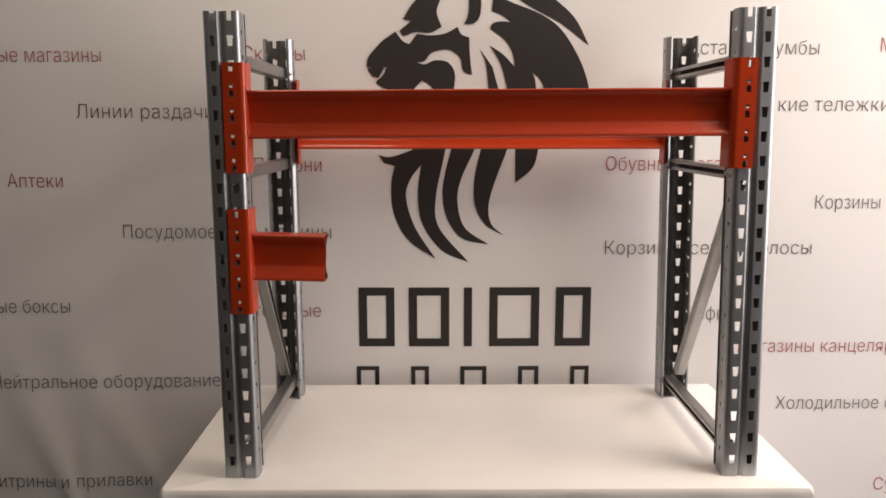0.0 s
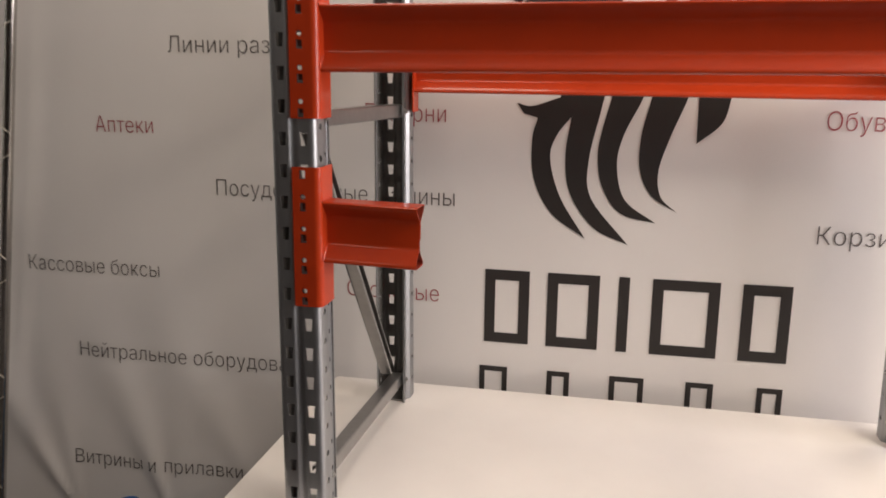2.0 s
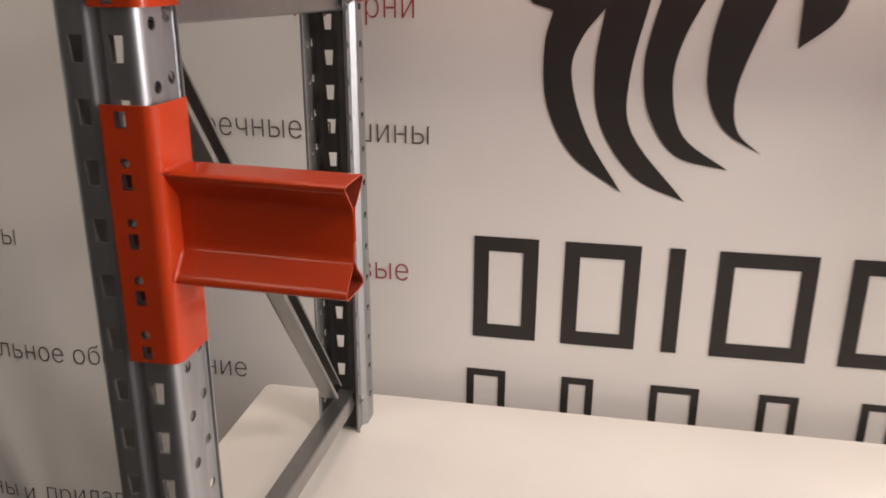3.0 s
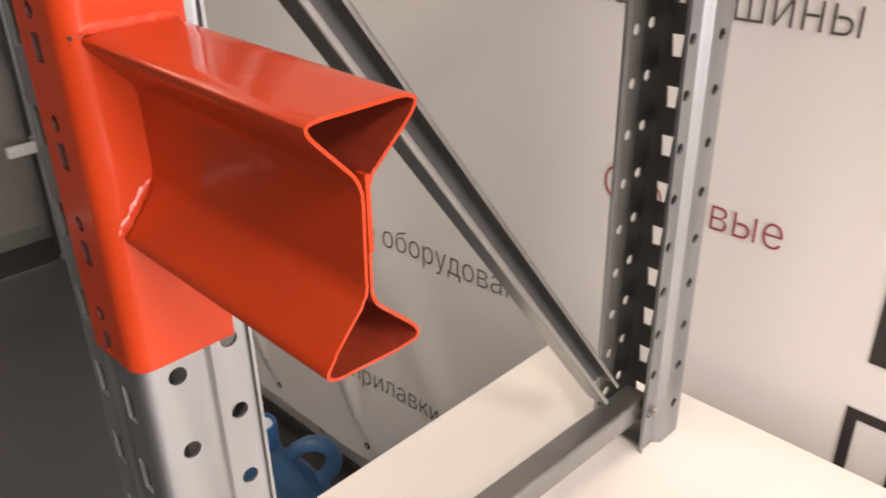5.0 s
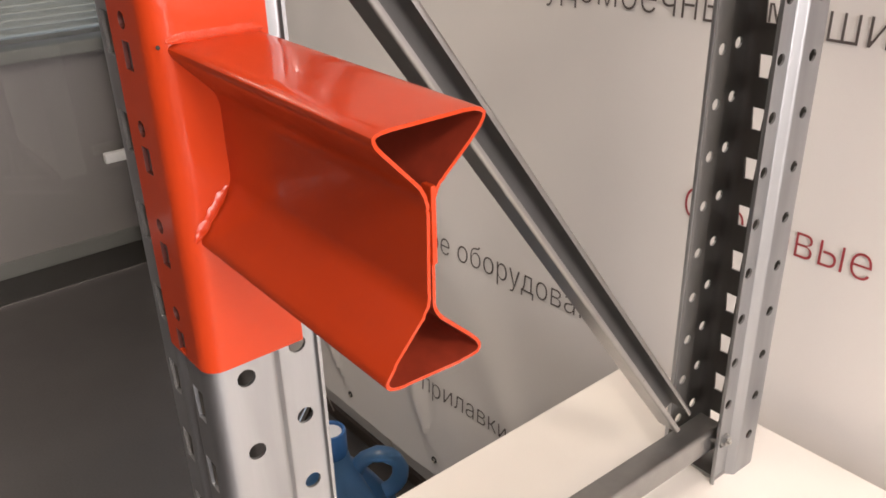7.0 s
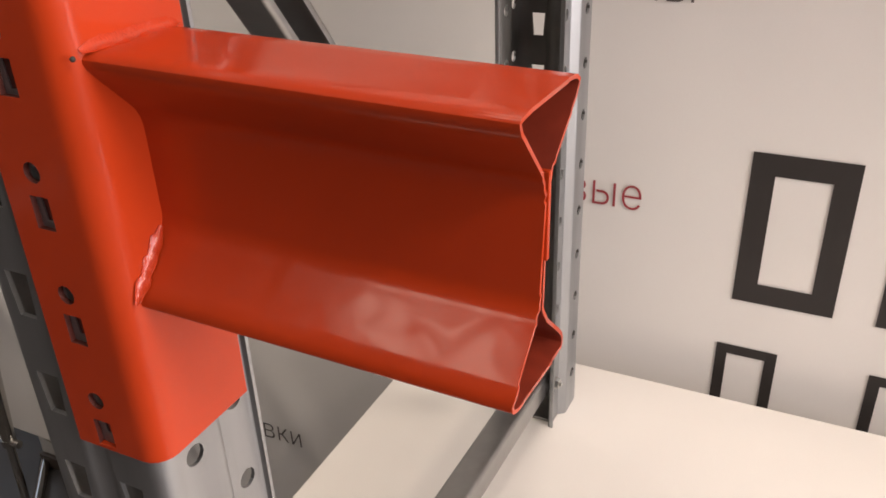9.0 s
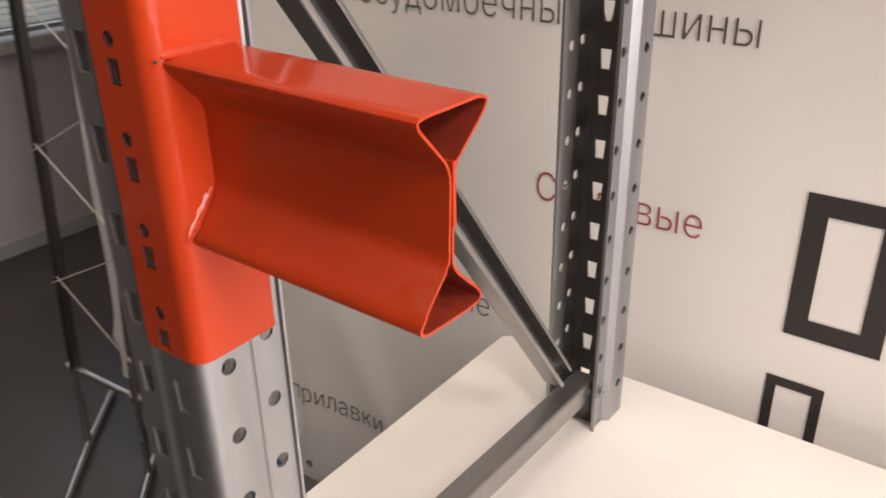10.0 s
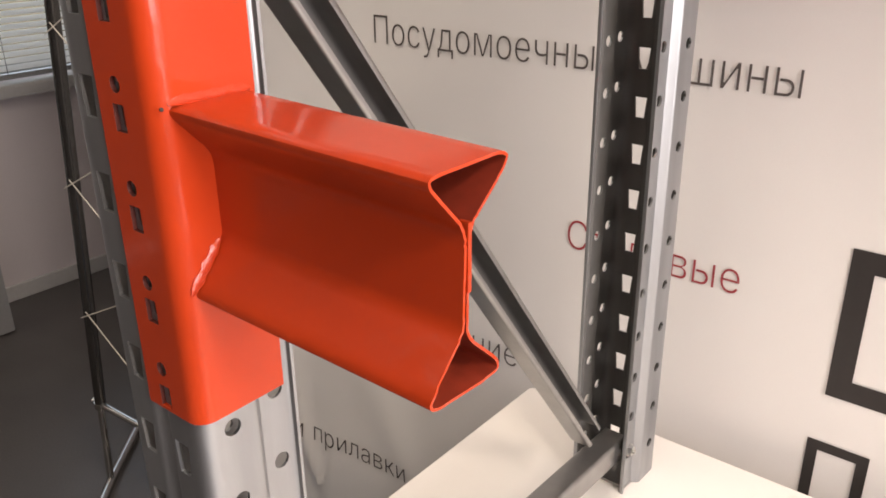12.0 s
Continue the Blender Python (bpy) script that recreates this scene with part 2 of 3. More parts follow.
    if bevel:
        b = ob.modifiers.new("worn_edges", "BEVEL")
        b.width, b.segments, b.limit_method, b.angle_limit = bevel, 2, "ANGLE", radians(50)
    if any(p.use_smooth for p in ob.data.polygons):
        bpy.context.view_layer.update()
        me = bpy.data.meshes.new_from_object(ob.evaluated_get(bpy.context.evaluated_depsgraph_get()))
        ob.modifiers.clear()
        me.name, ob.data = ob.data.name, me
        me.set_sharp_from_angle(angle=radians(38))
    if rim:                                   # the punched holes' walls, coloured dark for the shade in them
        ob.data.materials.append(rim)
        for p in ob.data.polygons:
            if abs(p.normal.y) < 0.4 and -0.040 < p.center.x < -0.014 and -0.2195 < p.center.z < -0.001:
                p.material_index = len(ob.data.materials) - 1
    return ob


# ---- room ----
ROOM_W, ROOM_E, ROOM_S, ROOM_N, ROOM_H = -3.00, 3.30, -4.6, 3.75, 2.70


def setting(name, bm, mat, label, category):
    return tagged(link_mesh(name, bm, mat), label, category, kind="structure")


setting("floor", box(ROOM_W - 0.2, ROOM_E + 0.2, ROOM_S - 0.2, ROOM_N + 0.2, -0.12, 0.0), FLOOR, "dark grey worn linoleum floor", "floor")
setting("ceiling", box(ROOM_W - 0.2, ROOM_E + 0.2, ROOM_S - 0.2, ROOM_N + 0.2, ROOM_H, ROOM_H + 0.12), PLASTER, "plain white ceiling", "ceiling")
# out of view; dark to keep the uprights' front faces dark
setting("wall_south", box(ROOM_W - 0.2, ROOM_E + 0.2, ROOM_S - 0.2, ROOM_S, 0, ROOM_H), BROWN, "unseen brown wall, kept dark to dim reflections", "wall")
setting("wall_north", box(ROOM_W - 0.2, ROOM_E + 0.2, ROOM_N, ROOM_N + 0.2, 0, ROOM_H), WALL, "plain pale painted wall", "wall")
WIN_W = (1.55, 3.55, 0.79, 2.20)      # window in the west wall: y, y, z, z
# unseen stretch, dark to take a bright reflection off the beam
setting("wall_west_south", box(ROOM_W - 0.2, ROOM_W, ROOM_S, 1.36, 0, ROOM_H), BROWN, "unseen brown wall, kept dark to dim reflections", "wall")
bm = box(ROOM_W - 0.2, ROOM_W, 1.36, WIN_W[0], 0, ROOM_H)
add_box(bm, ROOM_W - 0.2, ROOM_W, WIN_W[1], ROOM_N, 0, ROOM_H)
add_box(bm, ROOM_W - 0.2, ROOM_W, WIN_W[0], WIN_W[1], 0, WIN_W[2])
add_box(bm, ROOM_W - 0.2, ROOM_W, WIN_W[0], WIN_W[1], WIN_W[3], ROOM_H)
setting("wall_west", bm, WALL, "pale lilac painted wall under the window", "wall")
# unseen east windows: first inferred from bright right-hand faces, second added for light
WIN_E = (0.56, 2.46, 0.90, 2.56)
WIN_FILL = (-1.52, 0.32, 0.98, 2.52)
bm = box(ROOM_E, ROOM_E + 0.2, ROOM_S, WIN_FILL[0], 0, ROOM_H)
add_box(bm, ROOM_E, ROOM_E + 0.2, WIN_FILL[1], WIN_E[0], 0, ROOM_H)
add_box(bm, ROOM_E, ROOM_E + 0.2, WIN_E[1], ROOM_N, 0, ROOM_H)
for y0, y1, z0, z1 in (WIN_E, WIN_FILL):
    add_box(bm, ROOM_E, ROOM_E + 0.2, y0, y1, 0, z0)
    add_box(bm, ROOM_E, ROOM_E + 0.2, y0, y1, z1, ROOM_H)
setting("wall_east", bm, PLASTER, "plain white wall with a window opening", "wall")
PART_X, PART_Y = -1.66, 2.575
setting("wall_partition", box(PART_X, ROOM_E, PART_Y, PART_Y + 0.12, 0, ROOM_H), PLASTER, "pale grey partition wall behind the banner", "wall")
setting("baseboard_partition", box(PART_X, ROOM_E, PART_Y - 0.012, PART_Y, 0.0, 0.035, 0.003), DARKSKIRT, "thin dark brown skirting strip along the partition", "baseboard")
bm = box(ROOM_W, ROOM_W + 0.014, ROOM_S, ROOM_N, 0.0, 0.06, 0.004)
setting("baseboard_west", bm, SKIRT, "pale glossy skirting board along the wall", "baseboard")


def window(name, x, outer, y0, y1, z0, z1, mullions):
    """A framed window in a wall whose inner face is at x; outer: the way out."""
    w = tagged(empty(name, x, (y0 + y1) / 2, z0), "grey framed window with clear panes", "window", kind="structure")
    a, b = sorted((x + outer * 0.06, x + outer * 0.11))
    f = box(a, b, y0, y1, z0, z0 + 0.05, 0.004)
    add_box(f, a, b, y0, y1, z1 - 0.05, z1, 0.004)
    ys = [y0 + (y1 - y0) * k / mullions for k in range(mullions + 1)]
    for k, yy in enumerate(ys):
        c = min(max(yy, y0 + 0.025), y1 - 0.025)
        add_box(f, a + 0.002, b - 0.002, c - 0.025, c + 0.025, z0 + 0.05, z1 - 0.05, 0.004)
    place(part("window_frame", f, ALU, w))
    m = (a + b) / 2
    for ya, yb in zip(ys, ys[1:]):
        g = place(part("pane", box(m - 0.003, m + 0.003, ya + 0.02, yb - 0.02, z0 + 0.04, z1 - 0.04), PANE, w))
        g.visible_shadow = False
    return w


win_1 = window("window_1", ROOM_W, -1, *WIN_W, 3)
place(part("window_sill", box(ROOM_W - 0.05, ROOM_W + 0.07, WIN_W[0] - 0.03, WIN_W[1] + 0.03, WIN_W[2] - 0.045, WIN_W[2], 0.008), SKIRT, win_1, "pale narrow window sill"))
# the second of these two is an added window for fill
for k, (y0, y1, z0, z1) in enumerate((WIN_E, WIN_FILL)):
    w = window("window_%d" % (k + 2), ROOM_E, 1, y0, y1, z0, z1, 3)
    place(part("window_sill", box(ROOM_E - 0.16, ROOM_E + 0.05, y0 - 0.03, y1 + 0.03, z0 - 0.04, z0, 0.008), SKIRT, w))

# bodies for the added ceiling lamps, all out of view
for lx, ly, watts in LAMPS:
    lamp = tagged(empty("unseen_ceiling_light", lx, ly, ROOM_H), "flat square ceiling light out of view, added for light", "ceiling light", group="ceiling lights")
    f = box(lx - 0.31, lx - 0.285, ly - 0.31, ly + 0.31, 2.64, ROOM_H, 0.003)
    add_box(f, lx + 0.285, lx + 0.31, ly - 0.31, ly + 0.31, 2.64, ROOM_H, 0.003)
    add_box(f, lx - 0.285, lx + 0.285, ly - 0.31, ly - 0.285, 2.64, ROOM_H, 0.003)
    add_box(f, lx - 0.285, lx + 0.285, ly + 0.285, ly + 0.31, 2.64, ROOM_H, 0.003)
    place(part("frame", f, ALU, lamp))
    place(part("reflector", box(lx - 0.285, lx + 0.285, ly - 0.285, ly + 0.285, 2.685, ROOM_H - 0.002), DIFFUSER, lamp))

# venetian blind in front of the west window
blind = tagged(empty("window_blind", ROOM_W + 0.03, 2.55, 2.2), "lowered grey horizontal slat blind", "blind")
place(part("head_rail", box(ROOM_W + 0.012, ROOM_W + 0.048, WIN_W[0], WIN_W[1], 2.20, 2.24, 0.004), SLAT, blind))
sl = bmesh.new()
rows = []
for k in range(5):
    t = (k - 2) / 2
    rows.append([sl.verts.new((t * 0.0100 - 0.0020 * t * t, yy, -t * 0.0080)) for yy in (WIN_W[0] + 0.01, WIN_W[1] - 0.01)])
for a, b in zip(rows, rows[1:]):
    sl.faces.new((a[0], a[1], b[1], b[0]))
bmesh.ops.solidify(sl, geom=sl.faces[:], thickness=0.0008)
slat_mesh = bpy.data.meshes.new("slat")
sl.to_mesh(slat_mesh)
sl.free()
slat_mesh.materials.append(SLAT)
z = 0.840
while z < 2.19:
    s = new("slat", slat_mesh)
    s.parent = blind
    s.location = (0.0, -2.55, z - 2.2)
    z += 0.0225
place(part("bottom_rail", box(ROOM_W + 0.015, ROOM_W + 0.045, WIN_W[0] + 0.01, WIN_W[1] - 0.01, 0.805, 0.822, 0.003), ALU, blind))
for yy in (2.02, 2.88, 3.36):
    place(part("cord", tube([(ROOM_W + 0.046, yy, 0.82), (ROOM_W + 0.046, yy, 2.2)], 0.0012, 6), RUBBER, blind))

# glazed door leaf standing open
DX = -2.768
door = tagged(empty("door_1", DX, 2.15, 0), "open glazed door with a grey aluminium frame", "door", kind="structure")
f = box(DX - 0.022, DX + 0.022, 2.580, 2.635, 0.005, 2.08, 0.006)
place(part("stile", f, ALU, door))
place(part("stile", box(DX - 0.022, DX + 0.022, 1.695, 1.765, 0.005, 2.08, 0.006), ALU, door))
place(part("edge_strip", box(DX - 0.016, DX + 0.016, 2.558, 2.579, 0.005, 2.08, 0.004), ALU, door))
place(part("seal", box(DX - 0.008, DX + 0.008, 2.545, 2.557, 0.03, 2.05, 0.002), RUBBER, door))
place(part("rail", box(DX - 0.02, DX + 0.02, 1.765, 2.545, 2.0, 2.078, 0.005), ALU, door))
g = place(part("pane", box(DX - 0.003, DX + 0.003, 1.760, 2.550, 0.008, 2.002), GLASS, door, "dark tinted glass pane"))
g.visible_shadow = False
place(part("handle", box(DX + 0.045, DX + 0.068, 2.455, 2.545, 0.425, 0.460, 0.004), HANDLE, door, "white lever handle", True))
place(part("handle_mount", box(DX + 0.0, DX + 0.060, 2.546, 2.578, 0.42, 0.465, 0.006), ALU, door))

# ---- table with its cloth ----
TX0, TX1, TY0, TY1, TZ = -0.527, 0.860, 1.745, 2.440, 0.75
table = tagged(empty("table", (TX0 + TX1) / 2, (TY0 + TY1) / 2, 0), "wooden table under a white cloth", "table")
place(part("tabletop", box(TX0 + 0.02, TX1 - 0.02, TY0 + 0.02, TY1 - 0.02, TZ - 0.032, TZ - 0.004, 0.003), WOOD, table))
for lx in (TX0 + 0.09, TX1 - 0.09):
    for ly in (TY0 + 0.09, TY1 - 0.09):
        place(part("leg", box(lx - 0.025, lx + 0.025, ly - 0.025, ly + 0.025, 0, TZ - 0.033, 0.004), WOOD, table))


def tablecloth():
    """One sheet: the flat top, a soft edge, then a hanging skirt with folds that grow downwards."""
    bm = bmesh.new()
    rng = random.Random(4)
    cx, cy = (TX0 + TX1) / 2, (TY0 + TY1) / 2
    hx, hy = (TX1 - TX0) / 2, (TY1 - TY0) / 2
    n = 260
    ph = [rng.uniform(0, 6.28) for _ in range(3)]

    def outline(grow, wave):
        ax, ay, r = hx + grow, hy + grow, 0.009 + grow
        total = 4 * (ax - r) + 4 * (ay - r) + math.tau * r
        centres = ((ax - r, -ay + r), (ax - r, ay - r), (-ax + r, ay - r), (-ax + r, -ay + r))
        lengths = (2 * (ax - r), 2 * (ay - r), 2 * (ax - r), 2 * (ay - r))
        pts = []
        for k in range(n):
            d = total * k / n
            for side in range(4):
                turn = radians(-90 + 90 * side)
                nx, ny = math.cos(turn), math.sin(turn)
                if d <= lengths[side]:
                    px, py = centres[side]
                    back = lengths[side] - d
                    x, y = px + nx * r + ny * back, py + ny * r - nx * back
                    break
                d -= lengths[side]
                if d <= math.pi * r / 2:
                    turn += d / r
                    nx, ny = math.cos(turn), math.sin(turn)
                    x, y = centres[side][0] + nx * r, centres[side][1] + ny * r
                    break
                d -= math.pi * r / 2
            w = wave * (0.5 + 0.5 * math.sin(math.tau * k / n * 21 + ph[0] + 1.3 * math.sin(math.tau * k / n * 6 + ph[1])))
            pts.append((cx + x + nx * w, cy + y + ny * w))
        return pts

    levels = [(-0.0085, 0, TZ), (-0.004, 0, TZ - 0.0012), (-0.001, 0.0, TZ - 0.006), (0.0, 0.001, TZ - 0.014)]
    for k in range(1, 11):
        t = k / 10
        levels.append((0.004 * t + 0.01 * t, 0.034 * t, TZ - 0.014 - t * (TZ - 0.03)))
    rings = []
    for grow, wave, z in levels:
        rings.append([bm.verts.new((x, y, z)) for x, y in outline(grow, wave)])
    for r0, r1 in zip(rings, rings[1:]):
        for k in range(n):
            bm.faces.new((r0[k], r1[k], r1[(k + 1) % n], r0[(k + 1) % n]))
    hub = bm.verts.new((cx, cy, TZ))
    inner = [bm.verts.new((cx + (v.co.x - cx) * 0.5, cy + (v.co.y - cy) * 0.5, TZ)) for v in rings[0]]
    for k in range(n):
        bm.faces.new((rings[0][k], rings[0][(k + 1) % n], inner[(k + 1) % n], inner[k]))
        bm.faces.new((inner[k], inner[(k + 1) % n], hub))
    bmesh.ops.recalc_face_normals(bm, faces=bm.faces)
    return bm


cloth = tagged(link_mesh("tablecloth", tablecloth(), CLOTH, smooth=True), "white cloth spread over the table and hanging down", "tablecloth")

# ---- rack ----
D_UP = 0.067


def bend(x, y, cx, cy, steps=5):
    """Points of a rounded fold from (x, y) to (cx, cy), turning about the corner between them: the x of the first, the y of the second."""
    a, c, b = Vector((x, y)), Vector((x, cy)), Vector((cx, cy))
    return [tuple(a * (1 - t) ** 2 + c * 2 * t * (1 - t) + b * t * t) for t in (k / steps for k in range(1, steps))]


def upright_mesh(width, height, slot_z, round_z, cell):
    """A galvanised upright with its foot at the origin; outer edge at x = 0, inner at x = width, web at y = 0, opening towards +y.
    slot_z, round_z: height of the lowest slot, and of the lowest holes beside the web and beside the lip; cell: height of the first cut between holes."""
    w, c, d, r = width, width / 2, D_UP, 0.0095
    pitch = (height - 0.019 - slot_z + 0.0105) / 19
    f = 0.0075                                # how far the sides step in behind the front box
    side = [(0.0030, d), (f - 0.0022, d), (f - 0.0010, d - 0.0005), (f - 0.0002, d - 0.0014), (f, d - 0.0030), (f, d - 0.0060), (f, 0.0490), (f, 0.0445),
            (f, 0.0433), (f - 0.0010, 0.0418), (0.0012, 0.0378), (0.0, 0.0362), (0.0, 0.0350), (0.0, 0.0290), (0.0, r + 0.0012), (0.0, r)]
    half = side + bend(0.0, r, r, 0.0) + [(r, 0.0), (r + 0.0012, 0.0), (c - 0.0097, 0.0), (c - 0.0085, 0.0), (c - 0.0070, 0.0010), (c - 0.0030, 0.0052), (c - 0.0015, 0.0058)]
    plan = half + [(w - x, y) for x, y in reversed(half)]
    n = len(half)
    count = 21
    slots = [("slot", slot_z + pitch * k) for k in range(19)] + [("slot_open", slot_z + pitch * 19)]
    wide = [("round", round_z[0] + pitch * k) for k in range(count)]
    lip = [("round", round_z[1] + pitch * k) for k in range(count)]
    levels = [0.0] + [cell + pitch * k for k in range(-1, count) if 0.003 < cell + pitch * k < height - 0.006] + [height]
    low, high = levels[1], levels[-2]
    keep = lambda rows: [(k, z) for k, z in rows if (z > low or z > 0.008) and (z < high or z + 0.008 < height or k == "slot_open")]
    wide, lip = keep(wide), keep(lip)
    strips = {5: lip, 13: wide, n - 6: slots, 2 * n - 2 - (n - 6): slots, 2 * n - 2 - 13: wide, 2 * n - 2 - 5: lip}
    return pressed_sheet(plan, strips, levels, 0.002, 0)


def shade_inside(me, x, y):
    """Paint shade on faces that look towards the section's middle line, with darker zinc."""
    me.materials.append(SHADE_ZINC)
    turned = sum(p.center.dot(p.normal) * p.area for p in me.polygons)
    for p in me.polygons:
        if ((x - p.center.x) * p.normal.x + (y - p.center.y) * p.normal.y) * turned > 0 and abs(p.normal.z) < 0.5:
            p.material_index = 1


def shade_channel(ob, a, b, side, deep):
    """Paint shade on the inner faces of a C-section bar with the darker zinc."""
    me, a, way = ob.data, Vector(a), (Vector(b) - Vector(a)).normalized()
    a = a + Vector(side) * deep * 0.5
    me.materials.append(SHADE_ZINC)
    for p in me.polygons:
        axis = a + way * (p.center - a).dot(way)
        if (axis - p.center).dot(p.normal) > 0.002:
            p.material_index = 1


def channel(a, b, wide, deep, side, up, lip=0.008, r=0.003):
    """A C-section bar from a to b; side: the way from its back to its open face; up: across its back."""
    a, b, side, up = Vector(a), Vector(b), Vector(side), Vector(up)
    h = wide / 2
    pts = rounded([(deep, -h + lip), (deep, -h), (0, -h), (0, h), (deep, h), (deep, h - lip)], [0, min(r, lip), r, r, min(r, lip), 0], 5, False, 0.0006)
    bm = bmesh.new()
    rows = [[bm.verts.new(e + side * p.x + up * p.y) for p in pts] for e in (a, b)]
    for k in range(len(pts) - 1):
        bm.faces.new((rows[0][k], rows[0][k + 1], rows[1][k + 1], rows[1][k]))
    bmesh.ops.recalc_face_normals(bm, faces=bm.faces)
    return bm


def bolt(x, y, z, way):
    bm = bmesh.new()
    m = pose(x + way * 0.003, y, z, 0, 90, 0)
    bmesh.ops.create_cone(bm, cap_ends=True, segments=6, radius1=0.0060, radius2=0.0056, depth=0.004, matrix=m)
    bmesh.ops.create_cone(bm, cap_ends=True, segments=14, radius1=0.0074, radius2=0.0074, depth=0.001, matrix=pose(x + way * 0.0006, y, z, 0, 90, 0))
    bmesh.ops.create_cone(bm, cap_ends=True, segments=10, radius1=0.0026, radius2=0.0024, depth=0.004, matrix=pose(x + way * 0.0055, y, z, 0, 90, 0))
    return bm


FRONT_Y, BACK_Y = 1.807, 2.378


def upright_frame(x_out, way, width, lean, yaw, heights, label):
    """Two uprights with braces; x_out: the outer side; way: +1 when the inside lies towards +x."""
    fr = tagged(empty("upright_frame", x_out, FRONT_Y, TZ), label, "rack frame", group="frames of the rack")
    fr.rotation_euler = (0, lean, yaw)
    for y, turn, high in ((0.0, 1, heights[0]), (BACK_Y - FRONT_Y, -1, heights[1])):
        rows = (0.039, (0.0080, 0.0115), 0.0235) if turn > 0 else (0.023, (-0.0045, -0.0040), 0.037)
        ob = part("upright", upright_mesh(width, high, *rows), STEEL, fr, "galvanised upright with rows of punched slots", True)
        ob.matrix_basis = Matrix.Translation((0, y, 0)) @ Matrix.Diagonal((way, turn, 1, 1))
        thicken(ob, 0.002, 0)
        shade_inside(ob.data, width / 2, 0.036)
    ya, yb = 0.050, BACK_Y - FRONT_Y - 0.050
    xin = way * (width - 0.0135)               # inner face of the braces
    s = Vector((-1, 0, 0))                     # both frames turn the open side of their braces the same way
    deep = 0.026
    xb = xin if way > 0 else xin + deep
    for z, wide in ((0.050, 0.026), (0.657, 0.026), (0.891, 0.026)):
        z2 = z - (0.008 if z > 0.5 else 0.0)
        b = part("horizontal_brace", channel((xb, ya, z), (xb, yb, z2), wide, deep, s, (0, 0, 1)), BRACE, fr, "", True)
        thicken(b, 0.0018, 0)
        shade_channel(b, (xb, ya, z), (xb, yb, z2), s, deep)
    xd = xin - 0.032 if way > 0 else xin + 0.008
    d0, d1 = Vector((xd, ya + 0.014, 0.640)), Vector((xd + 0.002, yb - 0.060, 0.093))
    across = (d1 - d0).cross(Vector((1, 0, 0))).normalized()
    b = part("diagonal_brace", channel(d0, d1, 0.024, 0.025, -s, across, 0.004, 0.005), BRACE, fr, "", True)
    thicken(b, 0.0018, 0)
    shade_channel(b, d0, d1, -s, 0.025)
    for y in (0.053, BACK_Y - FRONT_Y - 0.053):
        for z in (0.050, 0.657 if y < 0.2 else 0.649, 0.891 if y < 0.2 else 0.883):
            part("bolt", bolt(way * (width - 0.0065), y, z, way), BOLT, fr)
    for y, turn in ((0, 1), (BACK_Y - FRONT_Y, -1)):
        y0, y1 = sorted((y + turn * 0.004, y + turn * 0.060))
        x0, x1 = sorted((way * 0.006, way * (width - 0.006)))
        part("foot_plate", box(x0, x1, y0, y1, 0.0005, 0.0035), BRACE, fr)
    return fr


LW, RW = 0.071, 0.077
upright_frame(-0.401, 1, LW, radians(-0.3), radians(-1.5), (0.982, 0.972), "galvanised steel rack frame with perforated uprights, on white cloth")
upright_frame(0.758, -1, RW, radians(-0.95), 0.0, (0.992, 0.981), "galvanised steel rack frame with perforated uprights, leaning slightly inwards")

CON_H = 0.2215


def connector_mesh(front, depth):
    """A hook plate bent round the upright's inner front corner: corner at the origin, front face running to -x, side running to +y; top at z = 0."""
    r = 0.010
    arc = [(-r + r * math.sin(radians(a)), r - r * math.cos(radians(a))) for a in (0, 18, 36, 54, 72, 90)]
    plan = [(-front, 0.0), (-0.0125, 0.0)] + arc + [(0.0, r + 0.0015), (0.0, depth)]
    levels, holes = [0.0], []
    holes.append(("hook", -0.0115))
    levels.append(-0.0205)
    for k in range(4):
        c = -0.049 - 0.05 * k
        levels += [c + 0.0085, c - 0.0045]
        holes.append(("pin", c + 0.003))
        if k < 3:
            levels.append(c - 0.0215)
            holes.append(("hook", c - 0.0128))
    holes.append(("hook_open", -0.2130))
    levels.append(-CON_H)
    levels = sorted(set(levels))
    return pressed_sheet(plan, {0: holes}, levels, 0.0035, 0)


def beam_outline(y0, z0, turn):
    """The waisted section of the beam, folded from one sheet."""
    h, w = 0.099, 0.057
    pts = [(0.0, h - 0.001), (0.0245, h - 0.0270), (0.0245, 0.0295), (0.0, 0.0), (w - 0.001, 0.0), (0.0278, 0.0265), (0.0278, h - 0.027), (w, h)]
    rad = [0.0050, 0.015, 0.013, 0.0065, 0.0065, 0.012, 0.014, 0.0065]
    return [(y0 + turn * p.x, z0 + p.y) for p in rounded(pts, rad, 6, True, 0.0008)]


def beam_profile(x0, x1, y0, z0, turn, rise):
    bm = bmesh.new()
    pts = beam_outline(y0, z0, turn)
    n = len(pts)
    cuts = max(1, round((x1 - x0) / 0.2))
    rows = [[bm.verts.new((x0 + (x1 - x0) * k / cuts, y, z + rise * (1 - k / cuts))) for y, z in pts] for k in range(cuts + 1)]
    if rise > 0:                              # a rough saw cut
        rng = random.Random(12)
        for v in rows[-1]:
            v.co.x += rng.uniform(-0.0003, 0.0003) + 0.0018 * (v.co.z - z0) / 0.099 + 0.0022 * abs(v.co.y - y0) / 0.057 - 0.0006
    for r0, r1 in zip(rows, rows[1:]):
        for k in range(n):
            bm.faces.new((r0[k], r0[(k + 1) % n], r1[(k + 1) % n], r1[k]))
    bmesh.ops.recalc_face_normals(bm, faces=bm.faces)
